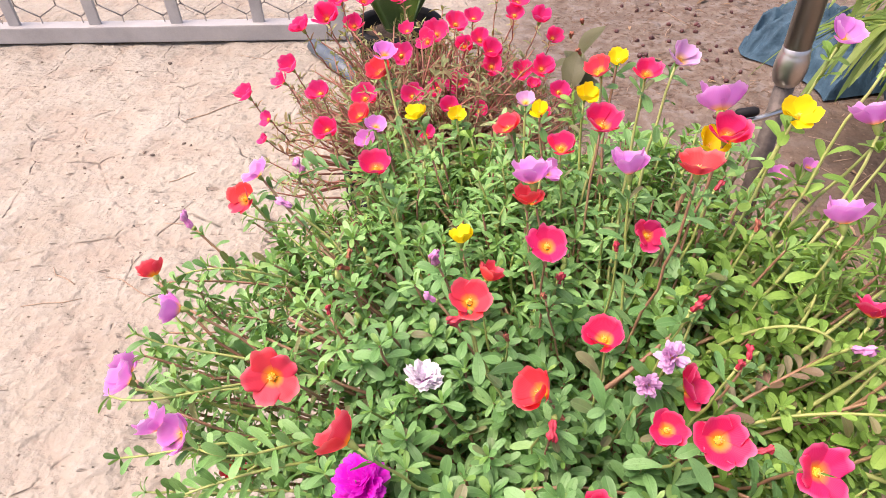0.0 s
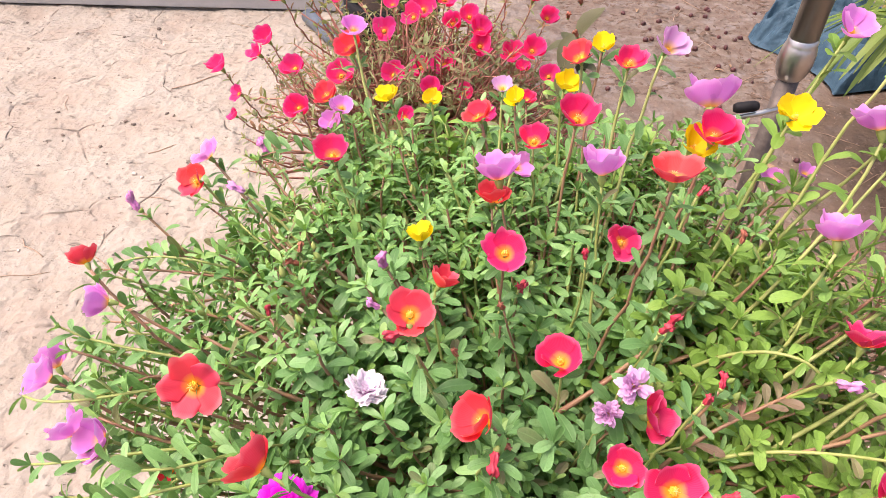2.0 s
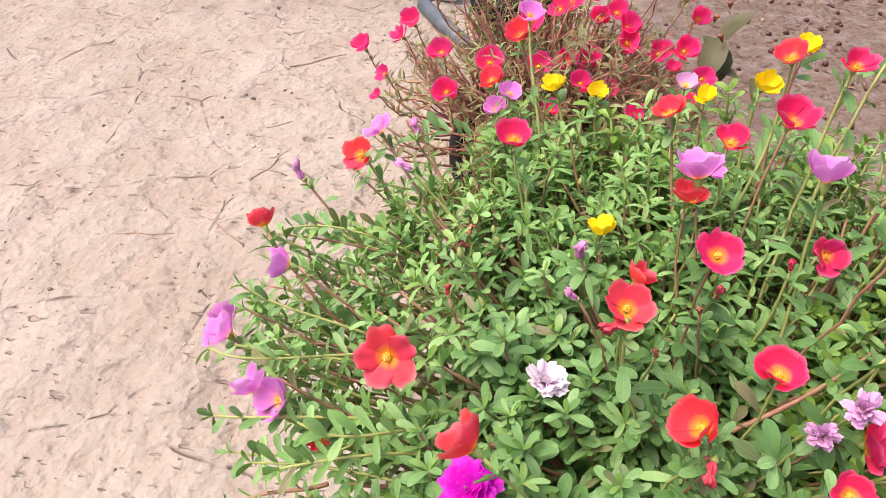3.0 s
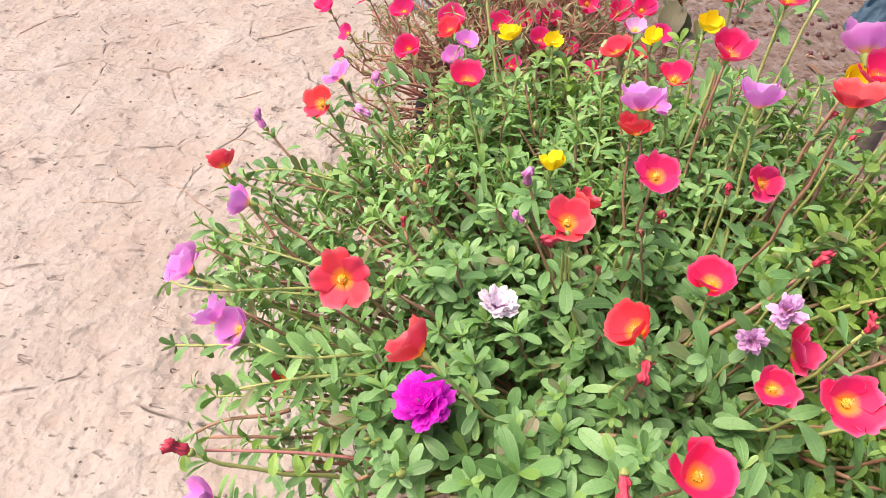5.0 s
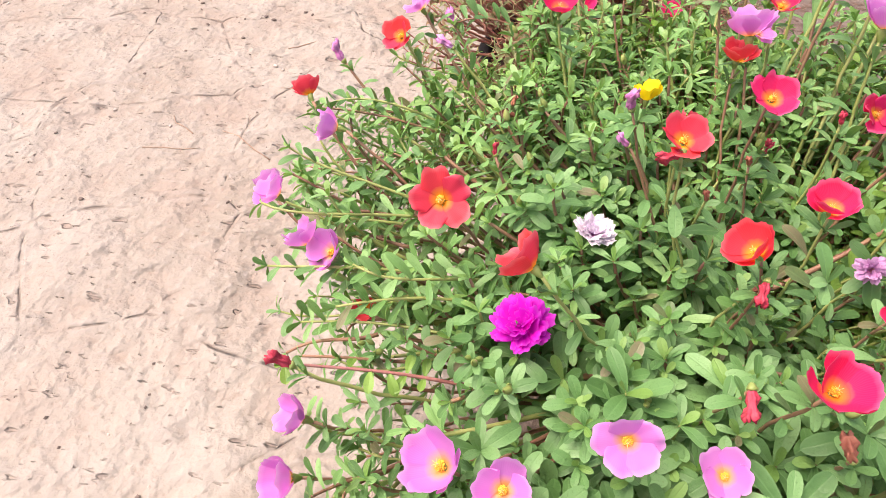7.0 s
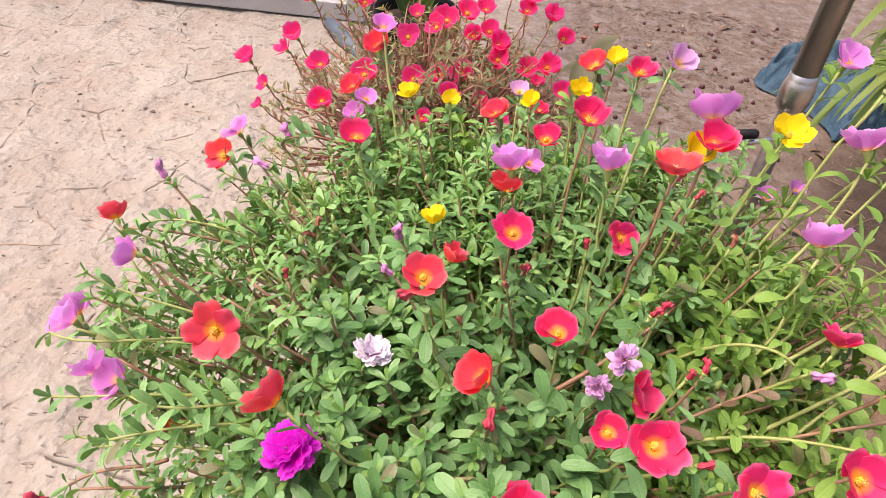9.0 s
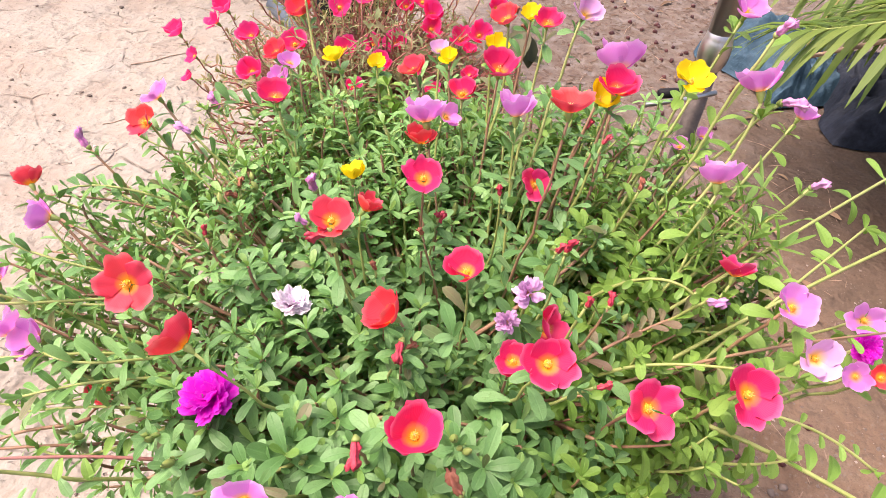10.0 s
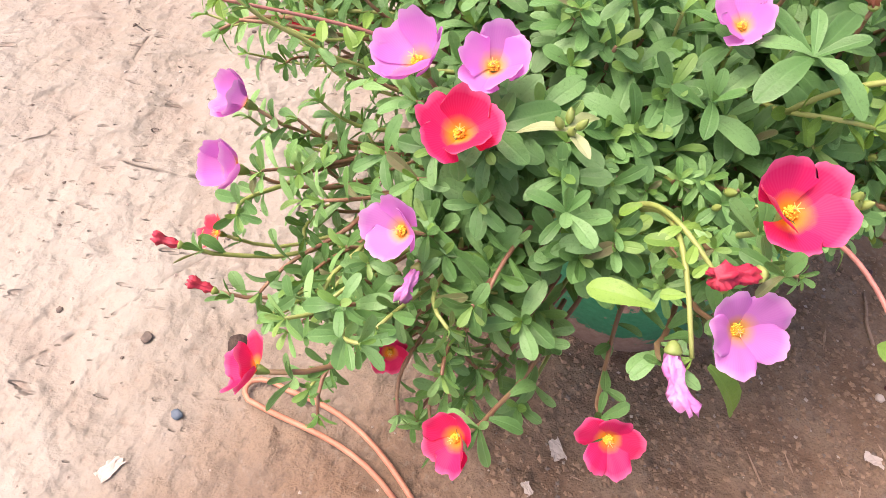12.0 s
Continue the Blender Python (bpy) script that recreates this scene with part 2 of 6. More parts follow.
def pot_material():
    """Fired clay under a worn coat of sea-green paint."""
    m, nt, bsdf, out = mat_start("worn_green_paint_on_clay")
    sep = nt.nodes.new("ShaderNodeSeparateXYZ")
    pos = nt.nodes.new("ShaderNodeNewGeometry").outputs["Position"]
    link(nt, pos, sep.inputs[0])
    n1, n2 = noise_tex(nt, 26.0, 5.0, 0.65), noise_tex(nt, 150.0)
    low = ramp(nt, sep.outputs[2], [(0.0, 0.0), (0.05, 0.75), (1.0, 0.75)])
    bare = math_op(nt, "SUBTRACT", math_op(nt, "ADD", math_op(nt, "MULTIPLY", n1, 1.4), math_op(nt, "MULTIPLY", n2, 0.25)), low)
    bare = ramp(nt, bare, [(0.22, 0.0), (0.27, 1.0)])
    paint = ramp(nt, n2, [(0.3, (0.03, 0.28, 0.13)), (0.7, (0.06, 0.40, 0.20))])
    clay = ramp(nt, n2, [(0.3, (0.40, 0.25, 0.18)), (0.7, (0.52, 0.36, 0.28))])
    link(nt, mix_rgb(nt, bare, paint, clay), bsdf.inputs["Base Color"])
    link(nt, math_op(nt, "ADD", math_op(nt, "MULTIPLY", bare, 0.35), 0.45), bsdf.inputs["Roughness"])
    add_bump(nt, bsdf, math_op(nt, "SUBTRACT", n2, math_op(nt, "MULTIPLY", bare, 0.6)), 0.4, 0.001)
    return m


def steel_material():
    m, nt, bsdf, out = mat_start("brushed_stainless_steel")
    n = noise_tex(nt, 30.0)
    link(nt, mix_rgb(nt, n, (0.48, 0.50, 0.47), (0.64, 0.66, 0.62)), bsdf.inputs["Base Color"])
    bsdf.inputs["Metallic"].default_value = 1.0
    link(nt, math_op(nt, "ADD", math_op(nt, "MULTIPLY", noise_tex(nt, 200.0), 0.12), 0.26), bsdf.inputs["Roughness"])
    return m


# steel of the lower tube, its shade put into a dark colour
SHADED_STEEL = plain_material("shaded_steel", (0.055, 0.045, 0.04), (0.16, 0.135, 0.115), 0.55, 0.4, 60, 0.5)
POLISHED = plain_material("polished_steel", (0.50, 0.50, 0.48), (0.64, 0.64, 0.62), 0.34, 1.0, 30, 0.05)
GROUND = ground_material()
POT_PAINT = pot_material()
STEEL = steel_material()
LEAF = leaf_material("green_leaf", (0.053, 0.153, 0.038), (0.106, 0.268, 0.076), (0.198, 0.393, 0.145), 0.42)
LEAF_FRESH = leaf_material("fresh_green_leaf", (0.098, 0.268, 0.056), (0.182, 0.402, 0.115), (0.290, 0.522, 0.195), 0.43, 0.30)
LEAF_YOUNG = leaf_material("young_leaf", (0.14, 0.31, 0.060), (0.19, 0.38, 0.09), (0.27, 0.46, 0.14), 0.42, 0.3, (0.24, 0.40, 0.10))
LEAF_LIGHT = leaf_material("light_green_leaf", (0.095, 0.215, 0.030), (0.160, 0.310, 0.050), (0.240, 0.42, 0.085), 0.42)
LEAF_OLIVE = leaf_material("olive_red_leaf", (0.32, 0.12, 0.085), (0.25, 0.26, 0.12), (0.32, 0.39, 0.18), 0.5, 0.3, (0.38, 0.13, 0.10))
LEAF_BRONZE = leaf_material("bronze_leaf", (0.16, 0.085, 0.06), (0.19, 0.135, 0.085), (0.20, 0.22, 0.11), 0.5, 0.2, (0.22, 0.09, 0.07))
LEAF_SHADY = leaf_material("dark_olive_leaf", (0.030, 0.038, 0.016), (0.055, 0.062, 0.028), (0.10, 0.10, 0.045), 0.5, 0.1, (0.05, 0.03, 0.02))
LEAF_PALM = leaf_material("palm_leaflet", (0.035, 0.085, 0.010), (0.080, 0.155, 0.020), (0.16, 0.225, 0.040), 0.5, 0.2, (0.24, 0.19, 0.06))
LEAF_DARK = leaf_material("dark_green_leaf", (0.03, 0.075, 0.035), (0.06, 0.12, 0.055), (0.12, 0.19, 0.09), 0.4)
LEAF_PALE = leaf_material("yellowing_leaf", (0.24, 0.31, 0.12), (0.33, 0.40, 0.18), (0.42, 0.47, 0.25))
STEM_RED = plain_material("red_brown_stem", (0.26, 0.12, 0.075), (0.33, 0.23, 0.12), 0.5, 0, 60, 0.2)
STEM_PINK = plain_material("pink_brown_stem", (0.36, 0.135, 0.11), (0.47, 0.23, 0.19), 0.5, 0, 60, 0.2)
STEM_GREEN = plain_material("yellow_green_stem", (0.24, 0.30, 0.07), (0.38, 0.42, 0.15), 0.5, 0, 60, 0.2)
STEM_TWIG = plain_material("brown_twig", (0.31, 0.11, 0.085), (0.42, 0.24, 0.16), 0.7, 0, 60, 0.3)
CALYX = plain_material("green_calyx", (0.16, 0.24, 0.05), (0.30, 0.36, 0.10), 0.5, 0, 90, 0.2)
SOIL_CRUMB = plain_material("soil_crumb", (0.13, 0.08, 0.052), (0.38, 0.255, 0.165), 0.95, 0, 130, 0.5)
LITTER = plain_material("dark_leaf_litter", (0.05, 0.032, 0.022), (0.20, 0.13, 0.085), 0.9, 0, 60, 0.4)
STIGMA = plain_material("pale_stigma", (0.86, 0.55, 0.16), (0.90, 0.66, 0.28), 0.6, 0, 300, 0.2)
STAMEN = plain_material("yellow_stamens", (0.86, 0.45, 0.03), (0.92, 0.58, 0.07), 0.7, 0, 300, 0.1)
PETAL = {
    "crimson": petal_material("crimson_petal", (0.76, 0.022, 0.125), (0.88, 0.15, 0.30), (0.90, 0.36, 0.012), 0.21),
    "scarlet": petal_material("scarlet_petal", (0.80, 0.052, 0.080), (0.88, 0.17, 0.19), (0.90, 0.38, 0.012), 0.21),
    "rose": petal_material("deep_rose_petal", (0.88, 0.042, 0.225), (0.90, 0.14, 0.36), (0.86, 0.18, 0.06), 0.18, 0.5),
    "pink": petal_material("lilac_pink_petal", (0.76, 0.26, 0.70), (0.85, 0.45, 0.80), (0.88, 0.46, 0.10), 0.21, 0.42),
    "pale": petal_material("pale_lilac_petal", (0.68, 0.38, 0.64), (0.74, 0.48, 0.71), (0.85, 0.55, 0.12), 0.24),
    "yellow": petal_material("yellow_petal", (0.88, 0.68, 0.010), (0.92, 0.76, 0.03), (0.88, 0.60, 0.01), 0.16),
    "magenta": petal_material("magenta_petal", (0.84, 0.02, 0.70), (0.88, 0.10, 0.78), (0.74, 0.010, 0.58), 0.2, 0.55),
    "white": petal_material("white_lilac_petal", (0.84, 0.74, 0.84), (0.90, 0.87, 0.90), (0.66, 0.20, 0.60), 0.26),
}
WILTED = {
    "red": plain_material("wilted_red_petal", (0.44, 0.015, 0.05), (0.56, 0.07, 0.09), 0.6, 0, 120, 0.5),
    "pink": plain_material("wilted_pink_petal", (0.58, 0.16, 0.42), (0.74, 0.42, 0.66), 0.6, 0, 120, 0.5),
    "brown": plain_material("dried_petal", (0.32, 0.08, 0.05), (0.55, 0.24, 0.14), 0.7, 0, 120, 0.5),
}
SOIL = plain_material("potting_soil", (0.045, 0.03, 0.022), (0.10, 0.068, 0.05), 0.95, 0, 50, 0.8, 0.004)
BLACK_PLASTIC = plain_material("black_plastic", (0.008, 0.008, 0.009), (0.018, 0.018, 0.020), 0.65, 0, 30, 0.2, 0.001, 220.0, 0.2)
GREY_PAINT = plain_material("grey_gate_paint", (0.33, 0.325, 0.315), (0.46, 0.45, 0.435), 0.55, 0, 12, 0.3)
WIRE = plain_material("weathered_wire", (0.24, 0.22, 0.20), (0.36, 0.33, 0.30), 0.5, 0.5, 40, 0.2)
BLUE_SHEET = plain_material("blue_tarpaulin", (0.020, 0.052, 0.078), (0.058, 0.120, 0.170), 0.6, 0, 30, 0.6, 0.006, 90.0, 0.2)
DARK_SHEET = plain_material("dark_plastic_sheet", (0.012, 0.016, 0.024), (0.045, 0.058, 0.085), 0.6, 0, 30, 0.6, 0.006, 90.0, 0.2)
SLATE_PIPE = plain_material("slate_grey_pipe", (0.07, 0.095, 0.12), (0.13, 0.165, 0.20), 0.45, 0, 25, 0.2)
ORANGE = plain_material("orange_strap", (0.46, 0.16, 0.09), (0.58, 0.28, 0.18), 0.6, 0, 60, 0.4)
STONE = plain_material("dark_pebble", (0.10, 0.08, 0.065), (0.23, 0.18, 0.145), 0.9, 0, 90, 0.8)
GRIT = plain_material("pale_grit", (0.30, 0.24, 0.19), (0.45, 0.38, 0.32), 0.9, 0, 90, 0.5)
STONE_PALE = plain_material("pale_pebble", (0.42, 0.35, 0.29), (0.60, 0.52, 0.45), 0.85, 0, 90, 0.6)
FRUIT = plain_material("fallen_fruit", (0.045, 0.017, 0.016), (0.13, 0.036, 0.034), 0.5, 0, 120, 0.4)
SLATE = plain_material("slate_chip", (0.06, 0.09, 0.12), (0.13, 0.17, 0.21), 0.7, 0, 90, 0.4)
STRAW = plain_material("dry_twig", (0.24, 0.15, 0.10), (0.42, 0.31, 0.22), 0.85, 0, 90, 0.4)
DEAD_LEAF = leaf_material("dead_leaf", (0.12, 0.065, 0.04), (0.22, 0.13, 0.075), (0.34, 0.23, 0.14), 0.8, 0.1, (0.08, 0.05, 0.035))
GREY_POT = plain_material("grey_plastic_pot", (0.13, 0.12, 0.12), (0.22, 0.20, 0.20), 0.5, 0, 20, 0.2)


# ---- building helpers ----
def mesh_from(name, verts, faces, material, uvs=None, smooth=True):
    me = bpy.data.meshes.new(name)
    me.from_pydata([tuple(map(float, v)) for v in verts], [], [tuple(map(int, f)) for f in faces])
    if uvs is not None:
        layer = me.uv_layers.new(name="UVMap")
        idx = np.empty(len(me.loops), np.int32)
        me.loops.foreach_get("vertex_index", idx)
        layer.data.foreach_set("uv", np.asarray(uvs, np.float32)[idx].ravel())
    if smooth:
        me.polygons.foreach_set("use_smooth", np.ones(len(me.polygons), bool))
    me.materials.append(material)
    me.update()
    return me


def mesh_from_bm(name, bm, material, smooth=True):
    me = bpy.data.meshes.new(name)
    bm.to_mesh(me)
    bm.free()
    if smooth:
        me.polygons.foreach_set("use_smooth", np.ones(len(me.polygons), bool))
    me.materials.append(material)
    return me


def put(name, me, parent=None, at=None, label=""):
    """One mesh object under a thing or part; at: its pose in the world or, under a part, in that part."""
    ob = new(name, me)
    if parent is not None:
        ob.parent = parent
    if at is not None:
        ob.matrix_basis = at
    if label:
        ob["label"] = label
    return ob


def thing(name, place, label, category, group="", kind=""):
    ob = new(name)
    ob.empty_display_size = 0.05
    ob.location = place
    return tagged(ob, label, category, group, kind)


def solo(name, me, at, label, category, group="", kind=""):
    ob = new(name, me)
    ob.matrix_basis = at
    return tagged(ob, label, category, group, kind)


def tube_data(points, radii, sides=6, base=0):
    """Verts and faces of a tube along points, closed at both ends by a point."""
    pts = [Vector(p) for p in points]
    verts, faces = [], []
    ref = Vector((0.31, 0.77, 0.55)).normalized()
    for i, p in enumerate(pts):
        d = (pts[min(i + 1, len(pts) - 1)] - pts[max(i - 1, 0)]).normalized()
        a = d.cross(ref).normalized()
        b = d.cross(a)
        r = radii[i] if isinstance(radii, (list, tuple)) else radii
        for k in range(sides):
            t = 2 * math.pi * k / sides
            verts.append(p + a * (r * math.cos(t)) + b * (r * math.sin(t)))
    for i in range(len(pts) - 1):
        for k in range(sides):
            q = i * sides + k
            w = i * sides + (k + 1) % sides
            faces.append((base + q, base + w, base + w + sides, base + q + sides))
    n = len(verts)
    faces.append(tuple(base + k for k in reversed(range(sides))))
    faces.append(tuple(base + n - sides + k for k in range(sides)))
    return verts, faces


def tube(name, points, radii, material, sides=6):
    v, f = tube_data(points, radii, sides)
    return mesh_from(name, v, f, material)


def bezier(p0, p1, p2, p3, n):
    p0, p1, p2, p3 = map(Vector, (p0, p1, p2, p3))
    out = []
    for i in range(n + 1):
        t = i / n
        s = 1 - t
        out.append(p0 * s**3 + p1 * (3 * s * s * t) + p2 * (3 * s * t * t) + p3 * t**3)
    return out


def lathe(name, profile, material, sides=40, wobble=0.0):
    verts, faces = [], []
    for i, (r, z) in enumerate(profile):
        for k in range(sides):
            t = 2 * math.pi * k / sides
            q = r * (1 + wobble * noise.noise((3 * math.cos(t), 3 * math.sin(t), 12 * z)))
            verts.append((q * math.cos(t), q * math.sin(t), z))
    for i in range(len(profile) - 1):
        for k in range(sides):
            q, w = i * sides + k, i * sides + (k + 1) % sides
            faces.append((q, w, w + sides, q + sides))
    return mesh_from(name, verts, faces, material)


def box_bm(size, bevel):
    bm = bmesh.new()
    bmesh.ops.create_cube(bm, size=1.0)
    bmesh.ops.scale(bm, vec=size, verts=bm.verts)
    if bevel:
        bmesh.ops.bevel(bm, geom=bm.edges[:], offset=bevel, segments=2, affect="EDGES", profile=0.7)
    return bm


def aim(place, axis, spin=0.0, scale=1.0):
    """A pose whose z axis points along axis."""
    q = Vector(axis).normalized().to_track_quat("Z", "Y").to_matrix().to_4x4()
    return Matrix.Translation(place) @ q @ Matrix.Rotation(spin, 4, "Z") @ Matrix.Diagonal((scale, scale, scale, 1))


def tilt_axis(tilt, turn):
    t, a = radians(tilt), radians(turn)
    return Vector((math.sin(t) * math.cos(a), math.sin(t) * math.sin(a), math.cos(t)))


# ---- leaves: a few outlines, laid down in numbers ----
def leaf_shape(kind, curl, fold, across=1):
    """Unit-long leaf: along x, width along y, upper side along z. Verts, faces, uvs."""
    us = np.array([0.0, 0.14, 0.34, 0.56, 0.76, 0.90, 0.97, 1.0])
    widths = {"spoon": (0.04, 0.07, 0.118, 0.158, 0.170, 0.135, 0.078, 0.012), "round": (0.05, 0.09, 0.17, 0.225, 0.235, 0.185, 0.105, 0.02),
              "lance": (0.05, 0.09, 0.135, 0.15, 0.125, 0.07, 0.03, 0.004), "needle": (0.03, 0.045, 0.05, 0.05, 0.042, 0.03, 0.018, 0.004),
              "blade": (0.012, 0.026, 0.035, 0.036, 0.03, 0.017, 0.007, 0.001), "broad": (0.05, 0.17, 0.27, 0.29, 0.23, 0.12, 0.05, 0.006),
              "strap": (0.045, 0.065, 0.095, 0.124, 0.132, 0.104, 0.060, 0.010),
              "oval": (0.045, 0.075, 0.140, 0.198, 0.212, 0.168, 0.095, 0.016)}[kind]
    verts, uvs, k = [], [], 2 * across + 1
    for u, w in zip(us, widths):
        for j in range(k):
            v = j / across - 1
            verts.append((u, v * w, fold * w * (0.75 * abs(v) + 0.25 * v * v) + 0.10 * u - curl * u * u + 0.012 * math.sin(9 * u + 3 * v) * abs(v)))
            uvs.append((0.5 + 0.5 * v, u))
    faces = []
    for i in range(len(us) - 1):
        for j in range(k - 1):
            a = k * i + j
            faces.append((a, a + k, a + k + 1, a + 1))
    return np.array(verts), faces, np.array(uvs)


class LeafBatch:
    """Gathers leaves and lays them into one mesh, or single ones as objects of their own."""

    def __init__(self, kind, rng):
        kinds = {"spoon": ("spoon", "oval", "spoon", "spoon", "oval"), "strap": ("strap", "spoon", "strap", "strap", "strap")}.get(kind, (kind,) * 5)
        self.bends = [(k, c, f) for k, (c, f) in zip(kinds, ((0.10, 0.35), (0.28, 0.25), (0.42, 0.30), (-0.05, 0.45), (0.60, 0.2)))]
        self.shapes = [leaf_shape(*b) for b in self.bends]
        self.rows, self.rng = [], rng

    def add(self, place, way, up, length):
        self.rows.append((*place, *way, *up, length, self.rng.randrange(len(self.shapes))))

    def clear_of(self, flowers):
        """Drops the leaves that would lie over an open flower."""
        a = np.array(self.rows)
        mid = a[:, :3] + a[:, 3:6] / np.linalg.norm(a[:, 3:6], axis=1, keepdims=True) * a[:, 9:10] * 0.6
        keep = np.ones(len(a), bool)
        for f in flowers:
            d = mid - np.array(f[:3])
            along = d @ np.array(f[3:6])
            side = np.linalg.norm(d - along[:, None] * np.array(f[3:6]), axis=1)
            keep &= ~((along > -0.25 * f[6]) & (along < 0.06) & (side < 1.22 * f[6]))
        self.rows = [r for r, k in zip(self.rows, keep) if k]

    def frames(self, rows):
        a = np.array(rows)
        d = a[:, 3:6] / np.linalg.norm(a[:, 3:6], axis=1, keepdims=True)
        n = a[:, 6:9] - (a[:, 6:9] * d).sum(1, keepdims=True) * d
        n /= np.linalg.norm(n, axis=1, keepdims=True) + 1e-9
        return a[:, :3], d, np.cross(n, d), n, a[:, 9], a[:, 10].astype(int)

    def joined(self, name, rows, material, origin):
        p, d, s, n, size, pick = self.frames(rows)
        allv, allf, allu, base = [], [], [], 0
        for k, (v, f, u) in enumerate(self.shapes):
            m = pick == k
            c = int(m.sum())
            if not c:
                continue
            w = (v[None, :, 0, None] * d[m][:, None] + v[None, :, 1, None] * s[m][:, None] + v[None, :, 2, None] * n[m][:, None])
            w = w * size[m][:, None, None] + p[m][:, None] - np.asarray(origin)
            allv.append(w.reshape(-1, 3))
            ff = np.array(f)[None] + (base + np.arange(c) * len(v))[:, None, None]
            allf.append(ff.reshape(-1, 4))
            allu.append(np.tile(u, (c, 1)))
            base += c * len(v)
        v, f, u = np.concatenate(allv), np.concatenate(allf), np.concatenate(allu)
        me = bpy.data.meshes.new(name)
        me.vertices.add(len(v))
        me.vertices.foreach_set("co", v.astype(np.float32).ravel())
        me.loops.add(len(f) * 4)
        me.loops.foreach_set("vertex_index", f.astype(np.int32).ravel())
        me.polygons.add(len(f))
        me.polygons.foreach_set("loop_start", (np.arange(len(f)) * 4).astype(np.int32))
        me.polygons.foreach_set("use_smooth", np.ones(len(f), bool))
        me.update(calc_edges=True)
        layer = me.uv_layers.new(name="UVMap")
        layer.data.foreach_set("uv", u[f.ravel()].astype(np.float32).ravel())
        me.materials.append(material)
        me.validate()
        return me

    def singles(self, rows, material, parent):
        meshes = [mesh_from("leaf", v, f, material, u) for v, f, u in (leaf_shape(*b, 2) for b in self.bends)]
        p, d, s, n, size, pick = self.frames(rows)
        inv = Vector(parent.location)
        for i in range(len(rows)):
            m = Matrix((d[i] * size[i], s[i] * size[i], n[i] * size[i])).transposed().to_4x4()
            m.translation = Vector(p[i]) - inv
            put("leaf", meshes[pick[i]], parent, m)


def sprig(batch, tip, way, size, rng, whorl=7, pairs=3, gap=0.5, young=None):
    """A shoot's leaves: a rosette at the tip and scattered ones below it."""
    d = Vector(way).normalized()
    a = d.orthogonal().normalized()
    b = d.cross(a)
    ang = rng.uniform(0, 6.28)
    for k in range(whorl + 2 * pairs):
        ang += 2.4 + rng.uniform(-0.25, 0.25)
        rad = a * math.cos(ang) + b * math.sin(ang)
        if k < whorl:
            open_ = radians(28 + 50 * k / whorl + rng.uniform(-10, 10))
            back, s = 0.10 * size * k / whorl, size * (0.55 + 0.5 * k / whorl)
        else:
            open_ = radians(rng.uniform(55, 88))
            back, s = size * gap * (0.6 + (k - whorl) * 0.5), size * rng.uniform(0.75, 1.1)
        way_k = d * math.cos(open_) + rad * math.sin(open_)
        up = d * math.sin(open_) - rad * math.cos(open_)
        (young if young is not None and k < 2 else batch).add(Vector(tip) - d * back, way_k, up, s * rng.uniform(0.85, 1.15))


# ---- flowers ----
def petal_mesh(name, material, cup, variant, narrow=1.0):
    """One petal of a unit flower: from its foot outwards along x, rising along z."""
    rng = random.Random(100 + 7 * variant)
    nu, nv = 10, 15
    base, tip = {0: (64, 42), 1: (66, 24), 2: (66, 20), 3: (48, 66)}[cup]
    rs, hs, r, h = [], [], 0.04, 0.0
    for i in range(nu):
        rs.append(r)
        hs.append(h)
        th = radians(base + (tip - base) * (i / (nu - 1)) ** 0.8)
        r += math.sin(th) / (nu - 1)
        h += math.cos(th) / (nu - 1)
    grow = {0: 1.0, 1: 0.92, 2: 0.80, 3: 1.0}[cup] / rs[-1]
    spread = np.interp(np.linspace(0, 1, nu), np.linspace(0, 1, 7), (0.60, 0.70, 0.80, 0.88, 0.93, 0.90, 0.78))
    ph, rough_edge = rng.uniform(0, 6.28), rng.random()
    verts, uvs, faces = [], [], []
    for i in range(nu):
        u = i / (nu - 1)
        for j in range(nv):
            v = 2 * j / (nv - 1) - 1
            cut = 1 - (0.06 + 0.04 * rough_edge) * u**4 * math.exp(-(v / 0.22) ** 2) - {0: 0.30, 1: 0.05, 2: 0.06, 3: 0.34}[cup] * u**3 * abs(v) ** 2.6 + 0.03 * u**4 * math.sin(8 * v + ph) + 0.015 * u**5 * math.sin(15 * v + 3 * ph)
            wavy = 1.0 if cup == 3 else 1.3
            ruffle = 0.06 * wavy * u * u * math.sin(3.5 * v + ph) + (0.05 if cup == 3 else 0.035) * u**3 * math.sin(8 * v + 2 * ph) - (0.10 if cup == 3 else 0.05) * v * v * u
            rr = rs[i] * grow * cut
            a = v * spread[i] * narrow * (0.92 if cup == 3 else 1.05)
            verts.append((rr * math.cos(a), rr * math.sin(a), hs[i] * grow * cut + ruffle + 0.05 * v * u))
            uvs.append((0.5 + 0.5 * v, u))
    for i in range(nu - 1):
        for j in range(nv - 1):
            q = i * nv + j
            faces.append((q, q + nv, q + nv + 1, q + 1))
    return mesh_from(name, verts, faces, material, uvs)


